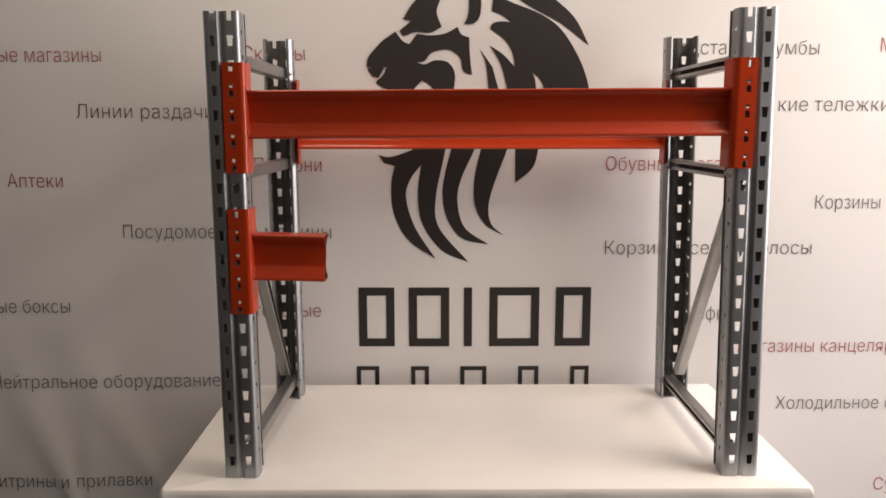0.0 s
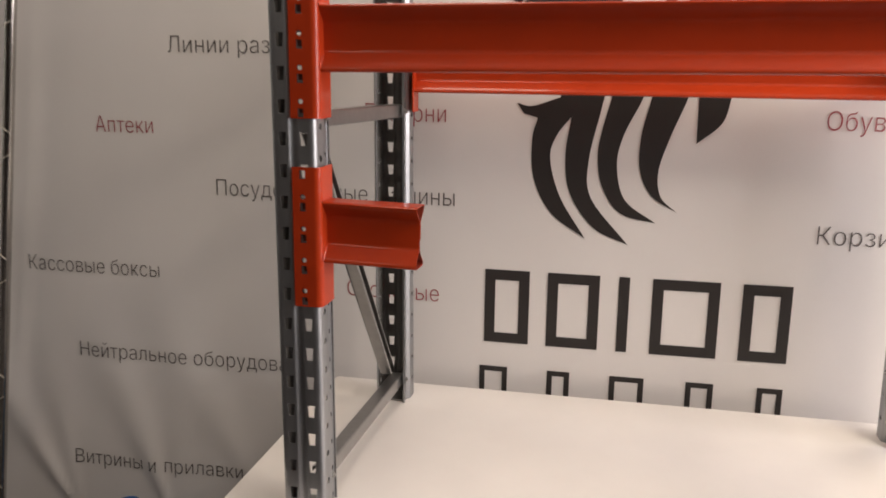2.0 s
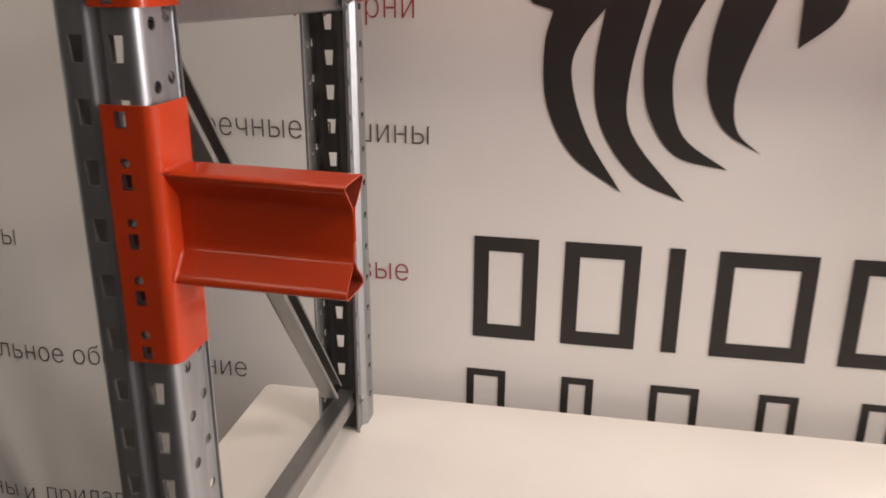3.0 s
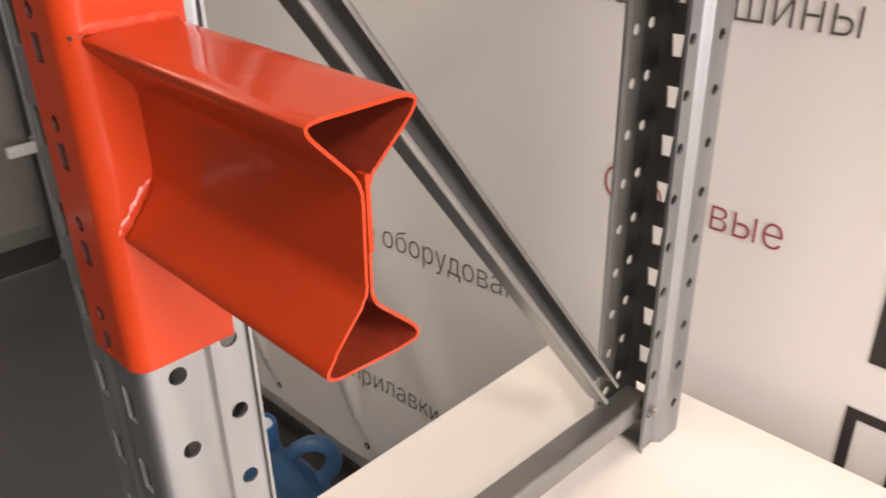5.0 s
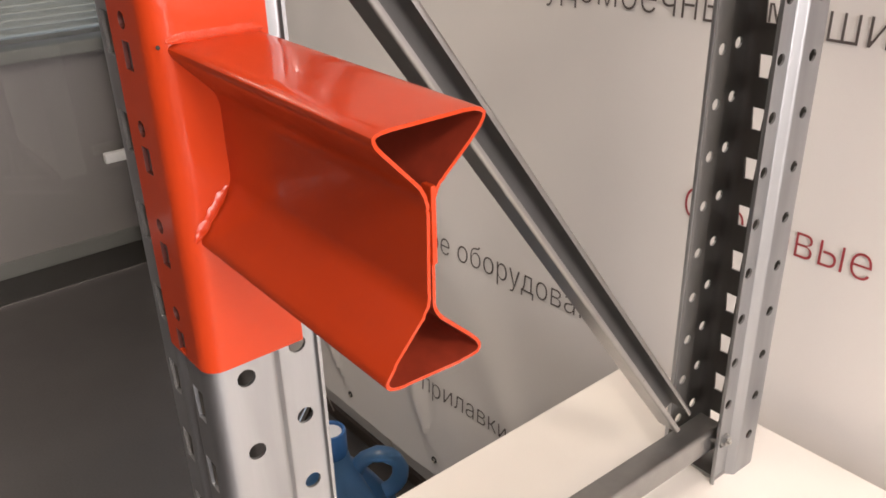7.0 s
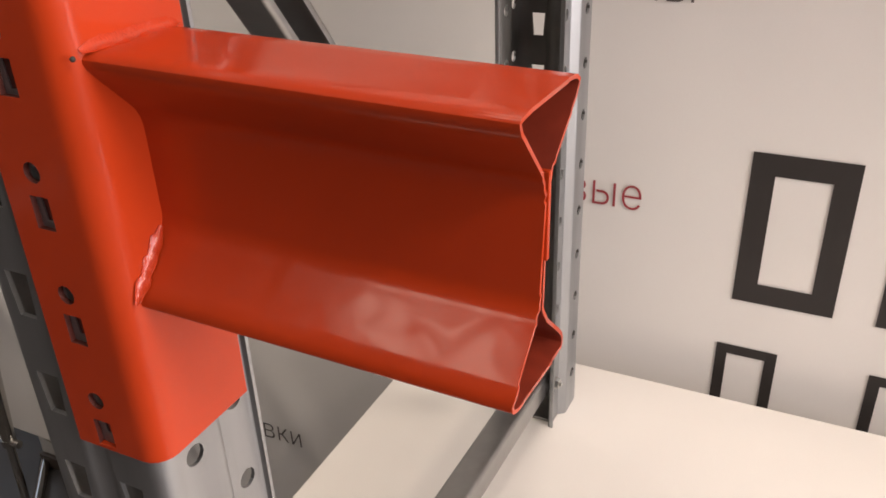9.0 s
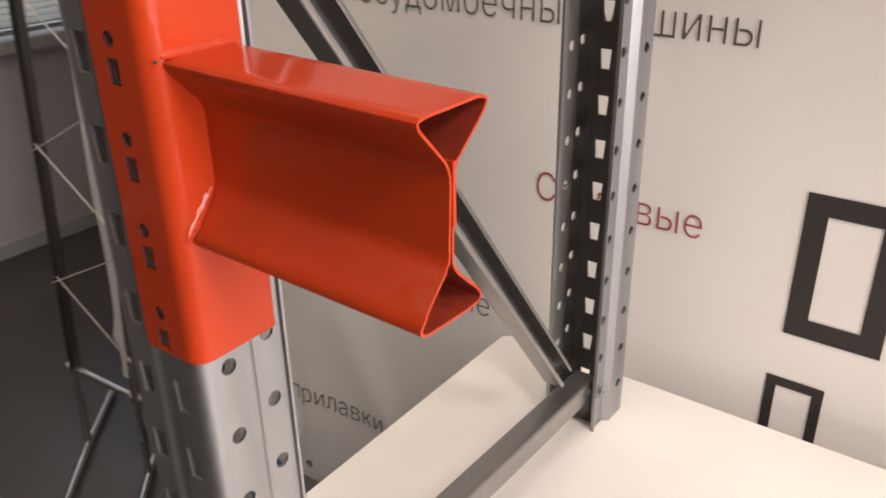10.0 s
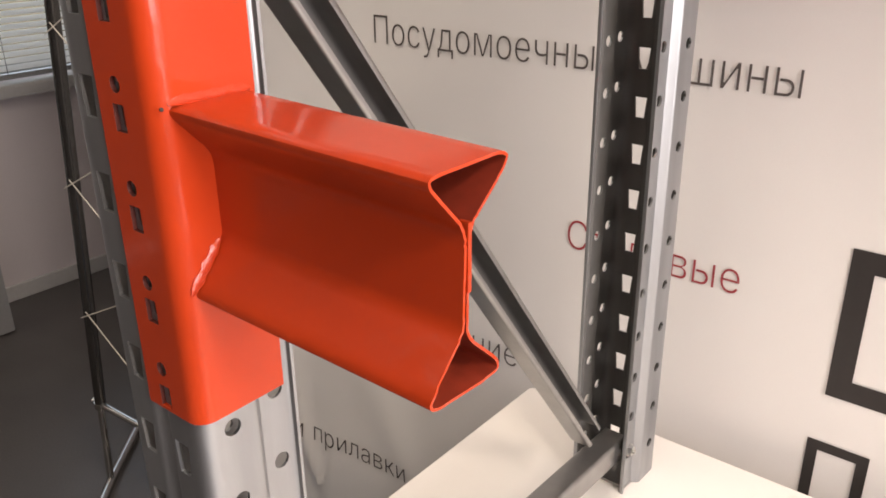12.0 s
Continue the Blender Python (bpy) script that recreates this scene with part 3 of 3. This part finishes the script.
    return bm


def weld_fillet(points, a, b, size, seed, ripple=0.07):
    """A lumpy concave weld in the corner along a line of points; a, b: the ways out along the two sheets."""
    rng = random.Random(seed)
    bm = bmesh.new()
    a, b = Vector(a), Vector(b)
    rows = []
    line = []
    for p, q in zip(points, points[1:]):
        p, q = Vector(p), Vector(q)
        n = max(3, int((q - p).length / 0.0016))
        line += [p.lerp(q, k / n) for k in range(n)]
    line.append(Vector(points[-1]))
    for i, p in enumerate(line):
        end = min(1.0, 0.35 + 0.65 * min(i, len(line) - 1 - i) / 3)
        la, lb = (size * end * (1 + ripple * math.sin(i * 1.25 + seed) + rng.uniform(-1.2, 1.2) * ripple) for _ in range(2))
        pull = 0.30 + 0.06 * math.sin(i * 1.9 + seed)
        row = []
        for k in range(7):
            t = k / 6
            c = (a * la + b * lb) * pull * 0.5
            row.append(bm.verts.new(p + a * la * (1 - t) ** 2 + c * 2 * t * (1 - t) + b * lb * t * t))
        rows.append(row)
    for r0, r1 in zip(rows, rows[1:]):
        for k in range(6):
            bm.faces.new((r0[k], r0[k + 1], r1[k + 1], r1[k]))
    bmesh.ops.recalc_face_normals(bm, faces=bm.faces)
    bmesh.ops.solidify(bm, geom=bm.faces[:], thickness=0.0004)
    return bm


def rack_beam(name, label, ends, y_face, turn, con_top, drop, x0, x1, rise=0.0):
    """ends: (x of the plate's side, way) for each connector; turn: +1 for a beam that faces -y."""
    th = tagged(empty(name, (x0 + x1) / 2, y_face, con_top - CON_H), label, "rack beam", group="beams of the rack")
    z0 = con_top - drop - 0.0985
    yb = y_face + turn * 0.0030
    ob = place(part("beam_profile", beam_profile(x0, x1, yb, z0, turn, rise), ORANGE, th, "", True))
    thicken(ob, 0.0014, -1, inner=INNER_SHADE)
    for i, (xs, way, dz) in enumerate(ends):
        c = part("connector", connector_mesh(0.0455, 0.056), ORANGE, th, "orange-red hook plate with punched holes", True)
        c.matrix_basis = Matrix.Translation((xs - th.location.x, y_face - th.location.y, con_top + dz - th.location.z)) @ Matrix.Diagonal((way, turn, 1, 1))
        thicken(c, 0.0024, -1 if way * turn > 0 else 1, rim=HOLE_SHADE)
        for k in range(4):
            hk = box(-0.0345, -0.0326, 0.0034, 0.018, -0.0685 - 0.05 * k, -0.0555 - 0.05 * k)
            # dark sheet close behind the hole, standing in for its shade
            add_box(hk, -0.0340, -0.0228, 0.0028, 0.0035, -0.0695 - 0.05 * k, -0.0540 - 0.05 * k)
            part("hook", hk, HOLE_SHADE, c)
        e = way * 0.0002
        zw = z0 + (rise if way > 0 else 0.0)
        steep = Vector((way, 0, 0))
        w1 = weld_fillet([(xs + e, yb + turn * 0.0225, zw + 0.0285), (xs + e, yb + turn * 0.003, zw + 0.0045)], steep, (0, -turn * 0.77, 0.64), 0.0031, 3 + i, 0.14)
        w2 = weld_fillet([(xs + e, yb + turn * 0.004, zw + 0.0985), (xs + e, yb + turn * 0.050, zw + 0.0985)], steep, (0, 0, 1), 0.0034, 7 + i)
        for w in (w1, w2):
            place(part("weld_bead", w, WELD, th, "", True))
        pit = bmesh.new()
        bmesh.ops.create_uvsphere(pit, u_segments=10, v_segments=6, radius=0.0010, matrix=pose(xs + way * 0.0016, yb - turn * 0.0002, zw + 0.0975))
        place(part("weld_pit", pit, PIT, th, "small dark unpainted weld pit", True))
    return th


XL = -0.3255                                  # side of the connectors on the left frame
XR = 0.659
rack_beam("rack_beam", "orange-red waisted steel beam hooked across the front of the rack", ((XL, 1, -0.005), (XR, -1, 0.005)), FRONT_Y - 0.0045, 1, 1.637, 0.053, XL - 0.001, XR + 0.001, -0.006)
rack_beam("rack_beam", "orange-red waisted steel beam hooked across the back of the rack", ((-0.310, 1, 0.0), (0.666, -1, 0.0)), BACK_Y + 0.0045, -1, 1.619, 0.083, -0.311, 0.667)
sample = rack_beam("beam_sample", "short cut-off piece of orange-red beam with open hollow end", ((XL, 1, 0.0),), FRONT_Y - 0.0045, 1, 1.337, 0.0565, XL - 0.001, -0.1765, 0.0036)

# the sawn end: the rear sheet's edge stands out
cut_x, cut_y, cut_z = -0.1765, FRONT_Y - 0.0015, 1.337 - 0.0565 - 0.0985
place(part("sheet_edge", box(cut_x - 0.003, cut_x + 0.0022, cut_y + 0.0262, cut_y + 0.0284, cut_z + 0.046, cut_z + 0.075, 0.0004), ORANGE, sample))

# ---- printed banner ----
from mathutils import geometry

BY, BX0, BX1, BZ0, BZ1 = 2.49, -1.612, 2.20, 0.235, 2.55
EYELETS = [(BX0 + 0.042 + 0.29 * k, BZ0 + 0.035) for k in range(14)]


def sag(x, z):
    """How far the cloth stands out from its plane: long waves, and creases that run up from the eyelets."""
    d = 0.004 * math.sin(x * 2.1 + 0.6) + 0.002 * math.sin(x * 5.3 + z * 1.7)
    low = max(0.0, 1.0 - (z - BZ0) / 0.95)
    side = min(1.0, max(0.0, (-0.55 - x) / 0.5))
    d += 0.036 * low * low * side
    for k, (ex, ez) in enumerate(EYELETS[:5]):
        a = math.atan2(z - ez, x - ex)
        r = math.hypot(x - ex, z - ez)
        for j, crease in enumerate((2.05, 1.62)):
            d += 0.014 * low * side * math.exp(-((a - crease - 0.12 * math.sin(k * 2.1)) / 0.16) ** 2) * min(1, r / 0.08) * (1 if j == 0 else 0.55)
    return -d


banner = tagged(empty("banner", 0.3, BY, BZ0), "large white fabric backdrop banner with printed words, creased at the bottom", "banner")
bm = bmesh.new()
NX, NZ = 300, 150
grid = [[bm.verts.new((BX0 + (BX1 - BX0) * i / NX, BY + sag(BX0 + (BX1 - BX0) * i / NX, BZ0 + (BZ1 - BZ0) * (j / NZ) ** 1.4), BZ0 + (BZ1 - BZ0) * (j / NZ) ** 1.4)) for i in range(NX + 1)] for j in range(NZ + 1)]
for j in range(NZ):
    for i in range(NX):
        bm.faces.new((grid[j][i], grid[j][i + 1], grid[j + 1][i + 1], grid[j + 1][i]))
sheet = place(part("sheet", bm, FABRIC, banner, "", True))
thicken(sheet, 0.0008, 1)


def on_banner(me, lift):
    for v in me.vertices:
        v.co.y = BY + sag(v.co.x, v.co.z) - lift


def print_line(words, x0, x1, z, mat, size=0.0565):
    """One printed line, from x0 to x1 (x1 None: its natural length), standing on height z."""
    cu = bpy.data.curves.new("line", "FONT")
    cu.body, cu.size, cu.resolution_u, cu.offset, cu.fill_mode = words, 1.0, 3, 0.0, "NONE"
    ob = new("line", cu)
    bpy.context.view_layer.update()
    me = bpy.data.meshes.new_from_object(ob.evaluated_get(bpy.context.evaluated_depsgraph_get()))
    bpy.data.objects.remove(ob)
    follow = {}
    for e in me.edges:
        follow.setdefault(e.vertices[0], []).append(e.vertices[1])
        follow.setdefault(e.vertices[1], []).append(e.vertices[0])
    loops, seen = [], set()
    for first in follow:
        if first in seen:
            continue
        loop, at = [], first
        while at is not None and at not in seen:
            seen.add(at)
            loop.append(me.vertices[at].co.copy())
            at = next((v for v in follow[at] if v not in seen), None)
        if len(loop) == 82 and abs(loop[0].x - loop[1].x) > 1e-4:                   # a bowl with a bar that runs into it
            ring = [Vector((loop[52].x, loop[33].y, 0)), Vector((loop[36].x, loop[33].y, 0))] + loop[36:53]
            loops.append(ring)
            loop = loop[:32] + [Vector((loop[54].x, loop[32].y, 0))] + loop[55:]
        if len(loop) > 20 and abs(loop[0].x - loop[-1].x) < 1e-4:      # a bowl whose ends run into its stem
            stems = [p.x for p, q in zip(loop, loop[1:]) if abs(p.x - q.x) < 1e-4 and 0 < p.x - loop[0].x < 0.04]
            if stems:
                loop[0].x = loop[-1].x = min(stems) - 0.001 + 0.0015
        loops.append(loop)

    def slim(loop, d):
        """The outline moved inwards on its stroke by d."""
        out = []
        for a, p, c in zip(loop[-1:] + loop[:-1], loop, loop[1:] + loop[:1]):
            u, w = (p - a).normalized(), (c - p).normalized()
            n1, n2 = Vector((u.y, -u.x, 0)), Vector((w.y, -w.x, 0))
            m = n1 + n2
            m = m / max(0.35, m.length_squared / 2) if m.length > 1e-6 else n1
            out.append(p + m * d)
        return out

    def inside(p, loop):
        hit = False
        for a, b in zip(loop, loop[1:] + loop[:1]):
            if (a.y > p.y) != (b.y > p.y) and p.x < (b.x - a.x) * (p.y - a.y) / (b.y - a.y) + a.x:
                hit = not hit
        return hit

    holes = {}
    for i, lp in enumerate(loops):
        for j, other in enumerate(loops):
            if i != j and all(inside(p, other) for p in lp):
                holes.setdefault(j, []).append(i)
    inner = {i for group in holes.values() for i in group}
    lo, hi = min(p.x for lp in loops for p in lp), max(p.x for lp in loops for p in lp)
    k = (x1 - x0) / (hi - lo) if x1 is not None else 0.86 * size
    for i, lp in enumerate(loops):
        if i in inner:
            continue
        rings = [slim(r, 0.015) for r in [lp] + [loops[h] for h in holes.get(i, [])]]
        spots = [(x0 + (p.x - lo) * k, z + p.y * size) for ring in rings for p in ring]
        me = bpy.data.meshes.new("printed_letter")
        me.from_pydata([(x, BY + sag(x, h) - 0.0022 - (i % 3) * 0.00012, h) for x, h in spots], [], [tuple(f) for f in geometry.tessellate_polygon(rings)])
        me.materials.append(mat)
        t = new("printed_letter", me)
        t.parent = banner
        place(t)


G, R = INK_GREY, INK_RED
for words, x0, x1, z, mat in (
        ("Линии раздачи", -0.962, -0.573, 1.518, G), ("Аптеки", -1.171, -1.012, 1.322, R),
        ("Посудомоечные машины", -0.850, -0.246, 1.174, G), ("Кассовые боксы", -1.394, -1.014, 0.955, G),
        ("Нейтральное оборудование", -1.258, -0.586, 0.727, G), ("Витрины и прилавки", -1.290, -0.802, 0.420, G),
        ("ые магазины", -1.168, -0.881, 1.674, R), ("Склады", -0.485, -0.309, 1.678, R),
        ("Пекарни", -0.463, -0.269, 1.367, R), ("Столовые", -0.513, -0.281, 0.940, R),
        ("Обувные магазины", 0.544, None, 1.370, R), ("Корзины, сетки, полосы", 0.549, 1.154, 1.126, G),
        ("Подставки, тумбы", 0.705, 1.136, 1.695, G), ("кие тележки и", 1.030, 1.395, 1.538, G),
        ("Корзины", 1.155, 1.346, 1.259, G), ("д", 1.366, None, 1.259, G), ("М", 1.310, None, 1.702, R), ("Шкафы", 0.758, 0.915, 0.930, G),
        ("Магазины канцелярии", 0.955, None, 0.830, R), ("Холодильное оборудование", 1.078, None, 0.653, G),
        ("Су", 1.397, None, 0.392, R)):
    print_line(words, x0, x1, z, mat)


def flat_shape(outline, mat, name="printed_shape", lift=0.0022):
    me = bpy.data.meshes.new(name)
    faces = geometry.tessellate_polygon([[Vector((x, z, 0)) for x, z in outline]])
    me.from_pydata([(x, BY + sag(x, z) - lift, z) for x, z in outline], [], [tuple(f) for f in faces])
    me.materials.append(mat)
    ob = new(name, me)
    ob.parent = banner
    return place(ob)


def swept(runs, n=6):
    """A flat outline of smooth runs; each run ends in a sharp corner."""
    out = []
    for i, run in enumerate(runs):
        pts = [Vector(runs[i - 1][-1])] + [Vector(p) for p in run]
        for k in range(len(pts) - 1):
            p, q = pts[k], pts[k + 1]
            u = (q - pts[k - 1]) / 2 if k else (q - p)
            w = (pts[k + 2] - p) / 2 if k + 2 < len(pts) else (q - p)
            for j in range(n):
                t = j / n
                out.append(p * (2 * t ** 3 - 3 * t * t + 1) + u * (t ** 3 - 2 * t * t + t) + q * (3 * t * t - 2 * t ** 3) + w * (t ** 3 - t * t))
    return [(p.x, p.y) for p in out]


# the emblem as plain curved shapes
flat_shape(swept([[(-0.107, 1.415)], [(-0.072, 1.409), (-0.011, 1.429)], [(-0.006, 1.481)], [(0.088, 1.481), (0.081, 1.415), (0.057, 1.293), (0.066, 1.206), (0.152, 1.104)], [(0.074, 1.139), (0.018, 1.216), (0.005, 1.302), (0.015, 1.387)], [(-0.016, 1.345), (-0.029, 1.293), (-0.003, 1.206), (0.056, 1.114)], [(-0.022, 1.168), (-0.064, 1.245), (-0.071, 1.331), (-0.060, 1.383)], [(-0.091, 1.392)]]), INK_BLACK, "emblem_shape", 0.00220)
flat_shape(swept([[(0.102, 1.481)], [(0.177, 1.481), (0.166, 1.428), (0.130, 1.349), (0.119, 1.283), (0.140, 1.206), (0.210, 1.156)], [(0.131, 1.175), (0.088, 1.235), (0.076, 1.302), (0.083, 1.359), (0.100, 1.428)]]), INK_BLACK, "emblem_shape", 0.00232)
flat_shape(swept([[(0.198, 1.481)], [(0.271, 1.481), (0.260, 1.429), (0.230, 1.349), (0.209, 1.273), (0.217, 1.216), (0.254, 1.182)], [(0.198, 1.216), (0.169, 1.273), (0.168, 1.349), (0.185, 1.428)]]), INK_BLACK, "emblem_shape", 0.00244)
flat_shape(swept([[(0.283, 1.481)], [(0.355, 1.481), (0.349, 1.429), (0.334, 1.378), (0.285, 1.335)]]), INK_BLACK, "emblem_shape", 0.00256)
flat_shape(swept([[(0.220, 1.870)], [(0.213, 1.812)], [(0.239, 1.803), (0.267, 1.783)], [(0.239, 1.785), (0.216, 1.779), (0.209, 1.765)], [(0.249, 1.736), (0.272, 1.700), (0.280, 1.660)], [(0.245, 1.696), (0.208, 1.720)], [(0.241, 1.664), (0.265, 1.573)], [(0.335, 1.573), (0.338, 1.619), (0.329, 1.646)], [(0.353, 1.623), (0.372, 1.573)], [(0.482, 1.573), (0.475, 1.651), (0.419, 1.750), (0.358, 1.801), (0.275, 1.834), (0.238, 1.850)]]), INK_BLACK, "emblem_shape", 0.00268)
flat_shape(swept([[(0.357, 1.870)], [(0.441, 1.799), (0.486, 1.720)], [(0.405, 1.781), (0.312, 1.830), (0.256, 1.870)]]), INK_BLACK, "emblem_shape", 0.00280)
flat_shape(swept([[(0.180, 1.711)], [(0.199, 1.664), (0.208, 1.573)], [(0.238, 1.573), (0.217, 1.660)]]), INK_BLACK, "emblem_shape", 0.00292)
flat_shape(swept([[(0.028, 1.869)], [(-0.009, 1.830), (-0.034, 1.790)], [(-0.011, 1.786)], [(-0.044, 1.759)], [(-0.032, 1.745), (0.000, 1.756), (0.042, 1.754), (0.074, 1.770)], [(0.060, 1.808), (0.066, 1.834), (0.081, 1.870)]]), INK_BLACK, "emblem_shape", 0.00304)
flat_shape(swept([[(-0.055, 1.757)], [(-0.035, 1.732), (-0.017, 1.723)], [(0.005, 1.751)], [(0.042, 1.747), (0.083, 1.752), (0.118, 1.770)], [(0.129, 1.750), (0.151, 1.741)], [(0.153, 1.691), (0.159, 1.639)], [(0.134, 1.651), (0.125, 1.687), (0.092, 1.708), (0.046, 1.700), (0.027, 1.678), (0.004, 1.673)], [(0.027, 1.668), (0.055, 1.679), (0.092, 1.673), (0.111, 1.641), (0.106, 1.587)], [(0.064, 1.587), (0.041, 1.611), (0.018, 1.623)], [(-0.005, 1.599)], [(-0.010, 1.582)], [(-0.080, 1.599), (-0.107, 1.614)], [(-0.110, 1.620), (-0.089, 1.641), (-0.080, 1.661)], [(-0.107, 1.655), (-0.137, 1.661)], [(-0.129, 1.691), (-0.092, 1.732)]]), INK_BLACK, "emblem_shape", 0.00316)
flat_shape(swept([[(-0.136, 1.657)], [(-0.088, 1.657)], [(-0.104, 1.630)], [(-0.121, 1.635)]]), INK_BLACK, "emblem_shape", 0.00328)
flat_shape(swept([[(0.149, 1.870)], [(0.149, 1.808), (0.136, 1.777)], [(0.166, 1.781), (0.182, 1.808), (0.183, 1.870)]]), INK_BLACK, "emblem_shape", 0.00340)


def frame_shape(x0, x1, z0, z1, w):
    """A plain upright rectangle drawn as a line of width w."""
    if x1 - x0 < 2.2 * w:
        return flat_shape([(x0, z0), (x1, z0), (x1, z1), (x0, z1)], INK_BLACK, "emblem_block")
    bm = bmesh.new()
    o = [bm.verts.new((x, BY, z)) for x, z in ((x0, z0), (x1, z0), (x1, z1), (x0, z1))]
    i = [bm.verts.new((x, BY, z)) for x, z in ((x0 + w, z0 + w), (x1 - w, z0 + w), (x1 - w, z1 - w), (x0 + w, z1 - w))]
    for k in range(4):
        bm.faces.new((o[k], o[(k + 1) % 4], i[(k + 1) % 4], i[k]))
    ob = part("emblem_block", bm, INK_BLACK, banner)
    on_banner(ob.data, 0.0022)
    return place(ob)


for x0, x1 in ((-0.170, -0.065), (-0.023, 0.096), (0.139, 0.163), (0.214, 0.361), (0.409, 0.513)):
    frame_shape(x0, x1, 0.851, 1.029, 0.0245)
for x0, x1 in ((-0.179, -0.112), (-0.017, 0.036), (0.129, 0.207), (0.301, 0.362), (0.457, 0.512)):
    frame_shape(x0, x1, 0.690, 0.790, 0.0125)

for k, (ex, ez) in enumerate(EYELETS):
    bm = bmesh.new()
    n = 16
    y = BY + sag(ex, ez) - 0.003
    ri = [[bm.verts.new((ex + r * math.cos(j * math.tau / n), y + dy, ez + r * math.sin(j * math.tau / n))) for j in range(n)] for r, dy in ((0.0075, 0.002), (0.0065, 0.0), (0.0045, 0.0), (0.0035, 0.002))]
    for a, b in zip(ri, ri[1:]):
        for j in range(n):
            bm.faces.new((a[j], a[(j + 1) % n], b[(j + 1) % n], b[j]))
    eyelet = place(part("eyelet", bm, RUBBER, banner))
    if ex < 0.2:
        place(part("tie_cord", tube([(ex, y - 0.003, ez), (ex + 0.006, BY - 0.004, ez - 0.045), (ex + 0.030, BY + 0.045, 0.12), (ex + 0.034, BY + 0.068, 0.03)], 0.0016, 6), CREAM, eyelet, "thin cream tie cord"))
place(part("top_pole", tube([(BX0 - 0.02, BY + 0.018, BZ1 - 0.01), (BX1 + 0.02, BY + 0.018, BZ1 - 0.01)], 0.014, 14), ALU, banner, "", True))
for px in (0.1, 1.0, BX1 - 0.05):
    place(part("pole", tube([(px, BY + 0.035, 0.0), (px, BY + 0.035, BZ1)], 0.012, 12), ALU, banner, "", True))

# ---- wire display stand ----
SA, SB = Vector((-1.750, 2.412, 0)), Vector((-1.520, 2.427, 0))
stand = tagged(empty("display_stand", *SA), "tall chrome tube stand laced with cream cord", "display stand")
for p, mat in ((SA, DARKTUBE), (SB, CHROME)):
    place(part("post", tube([p + Vector((0, 0, 0.228)), p + Vector((0.234, 0, 1.95))], 0.0135, 14), mat, stand, "", True))
    place(part("leg", tube([p + Vector((0.008, -0.015, 0.018)), p + Vector((0, 0, 0.240))], 0.0085, 12), CHROME, stand, "", True))
    place(part("foot_bar", tube([p + Vector((-0.140, 0.151, 0.012)), p + Vector((0.008, -0.015, 0.012)), p + Vector((0.185, -0.195, 0.012))], 0.012, 12), CHROME, stand, "", True))
    place(part("collar", tube([p + Vector((0, 0, 0.220)), p + Vector((0, 0, 0.236))], 0.0148, 14), CHROME, stand, "", True))
place(part("cross_bar", tube([SA + Vector((-0.03, 0, 0.228)), SB + Vector((0.03, 0, 0.228))], 0.0085, 12), CHROME, stand, "", True))
place(part("cross_bar", tube([SA + Vector((0.232, 0, 1.93)), SB + Vector((0.232, 0, 1.93))], 0.0085, 12), CHROME, stand, "", True))


def on_post(p, x, z):
    """A point beside a leaning post."""
    return p + Vector((x + 0.136 * (z - 0.228), -0.014, z))


z = 0.48
while z < 1.70:
    place(part("lacing_cord", tube([on_post(SA, -0.014, z), on_post(SB, 0.014, z + 0.135)], 0.0014, 8), CREAM, stand))
    place(part("lacing_cord", tube([on_post(SA, 0.010, z + 0.024), on_post(SB, 0.014, z - 0.136)], 0.0014, 8), CREAM, stand))
    z += 0.325

# ---- water bottle ----
WX, WY = -0.985, 2.235
bottle = tagged(empty("water_bottle", WX, WY, 0), "large blue water cooler bottle with moulded handle, on the floor", "water bottle")
prof = [(0.118, 0.002), (0.132, 0.012), (0.135, 0.04)]
for k in range(2):
    b = 0.05 + 0.075 * k
    prof += [(0.135, b), (0.135, b + 0.05), (0.1295, b + 0.058), (0.1295, b + 0.066)]
prof += [(0.133, 0.215), (0.124, 0.245), (0.103, 0.290), (0.076, 0.335), (0.052, 0.370), (0.038, 0.386), (0.031, 0.398), (0.029, 0.410), (0.0245, 0.416), (0.0245, 0.448)]
body = lathe(prof, WX, WY, 48)
for v in body.verts:                          # six soft flutes pressed into the shoulder
    if 0.22 < v.co.z < 0.39:
        a = math.atan2(v.co.y - WY, v.co.x - WX)
        k = 1 - 0.34 * (0.5 + 0.5 * math.cos(6 * a + 0.8)) ** 2 * math.sin((v.co.z - 0.22) / 0.17 * math.pi)
        v.co.x, v.co.y = WX + (v.co.x - WX) * k, WY + (v.co.y - WY) * k
place(part("body", body, BLUEPET, bottle, "ribbed translucent blue plastic", True))
grip = []
for k in range(17):
    a = radians(-75 + 260 * k / 16)
    grip.append((WX + 0.485 * (0.076 + 0.041 * math.cos(a)), WY + 0.875 * (0.076 + 0.041 * math.cos(a)), 0.356 + 0.043 * math.sin(a)))
place(part("handle", tube(grip, 0.0140, 14, 0.10, 5), BLUEPET, bottle, "moulded blue loop handle", True))
cap = place(part("cap", lathe([(0.0255, 0.414), (0.0275, 0.419), (0.027, 0.461), (0.0258, 0.4645), (0.0225, 0.465), (0.0212, 0.4595)], WX, WY, 32), BLUECAP, bottle, "", True))
place(part("sticker", lathe([(0.0195, 0.4596), (0.019, 0.4606)], WX, WY, 24), STICKER, cap, "round pale sticker on the cap"))
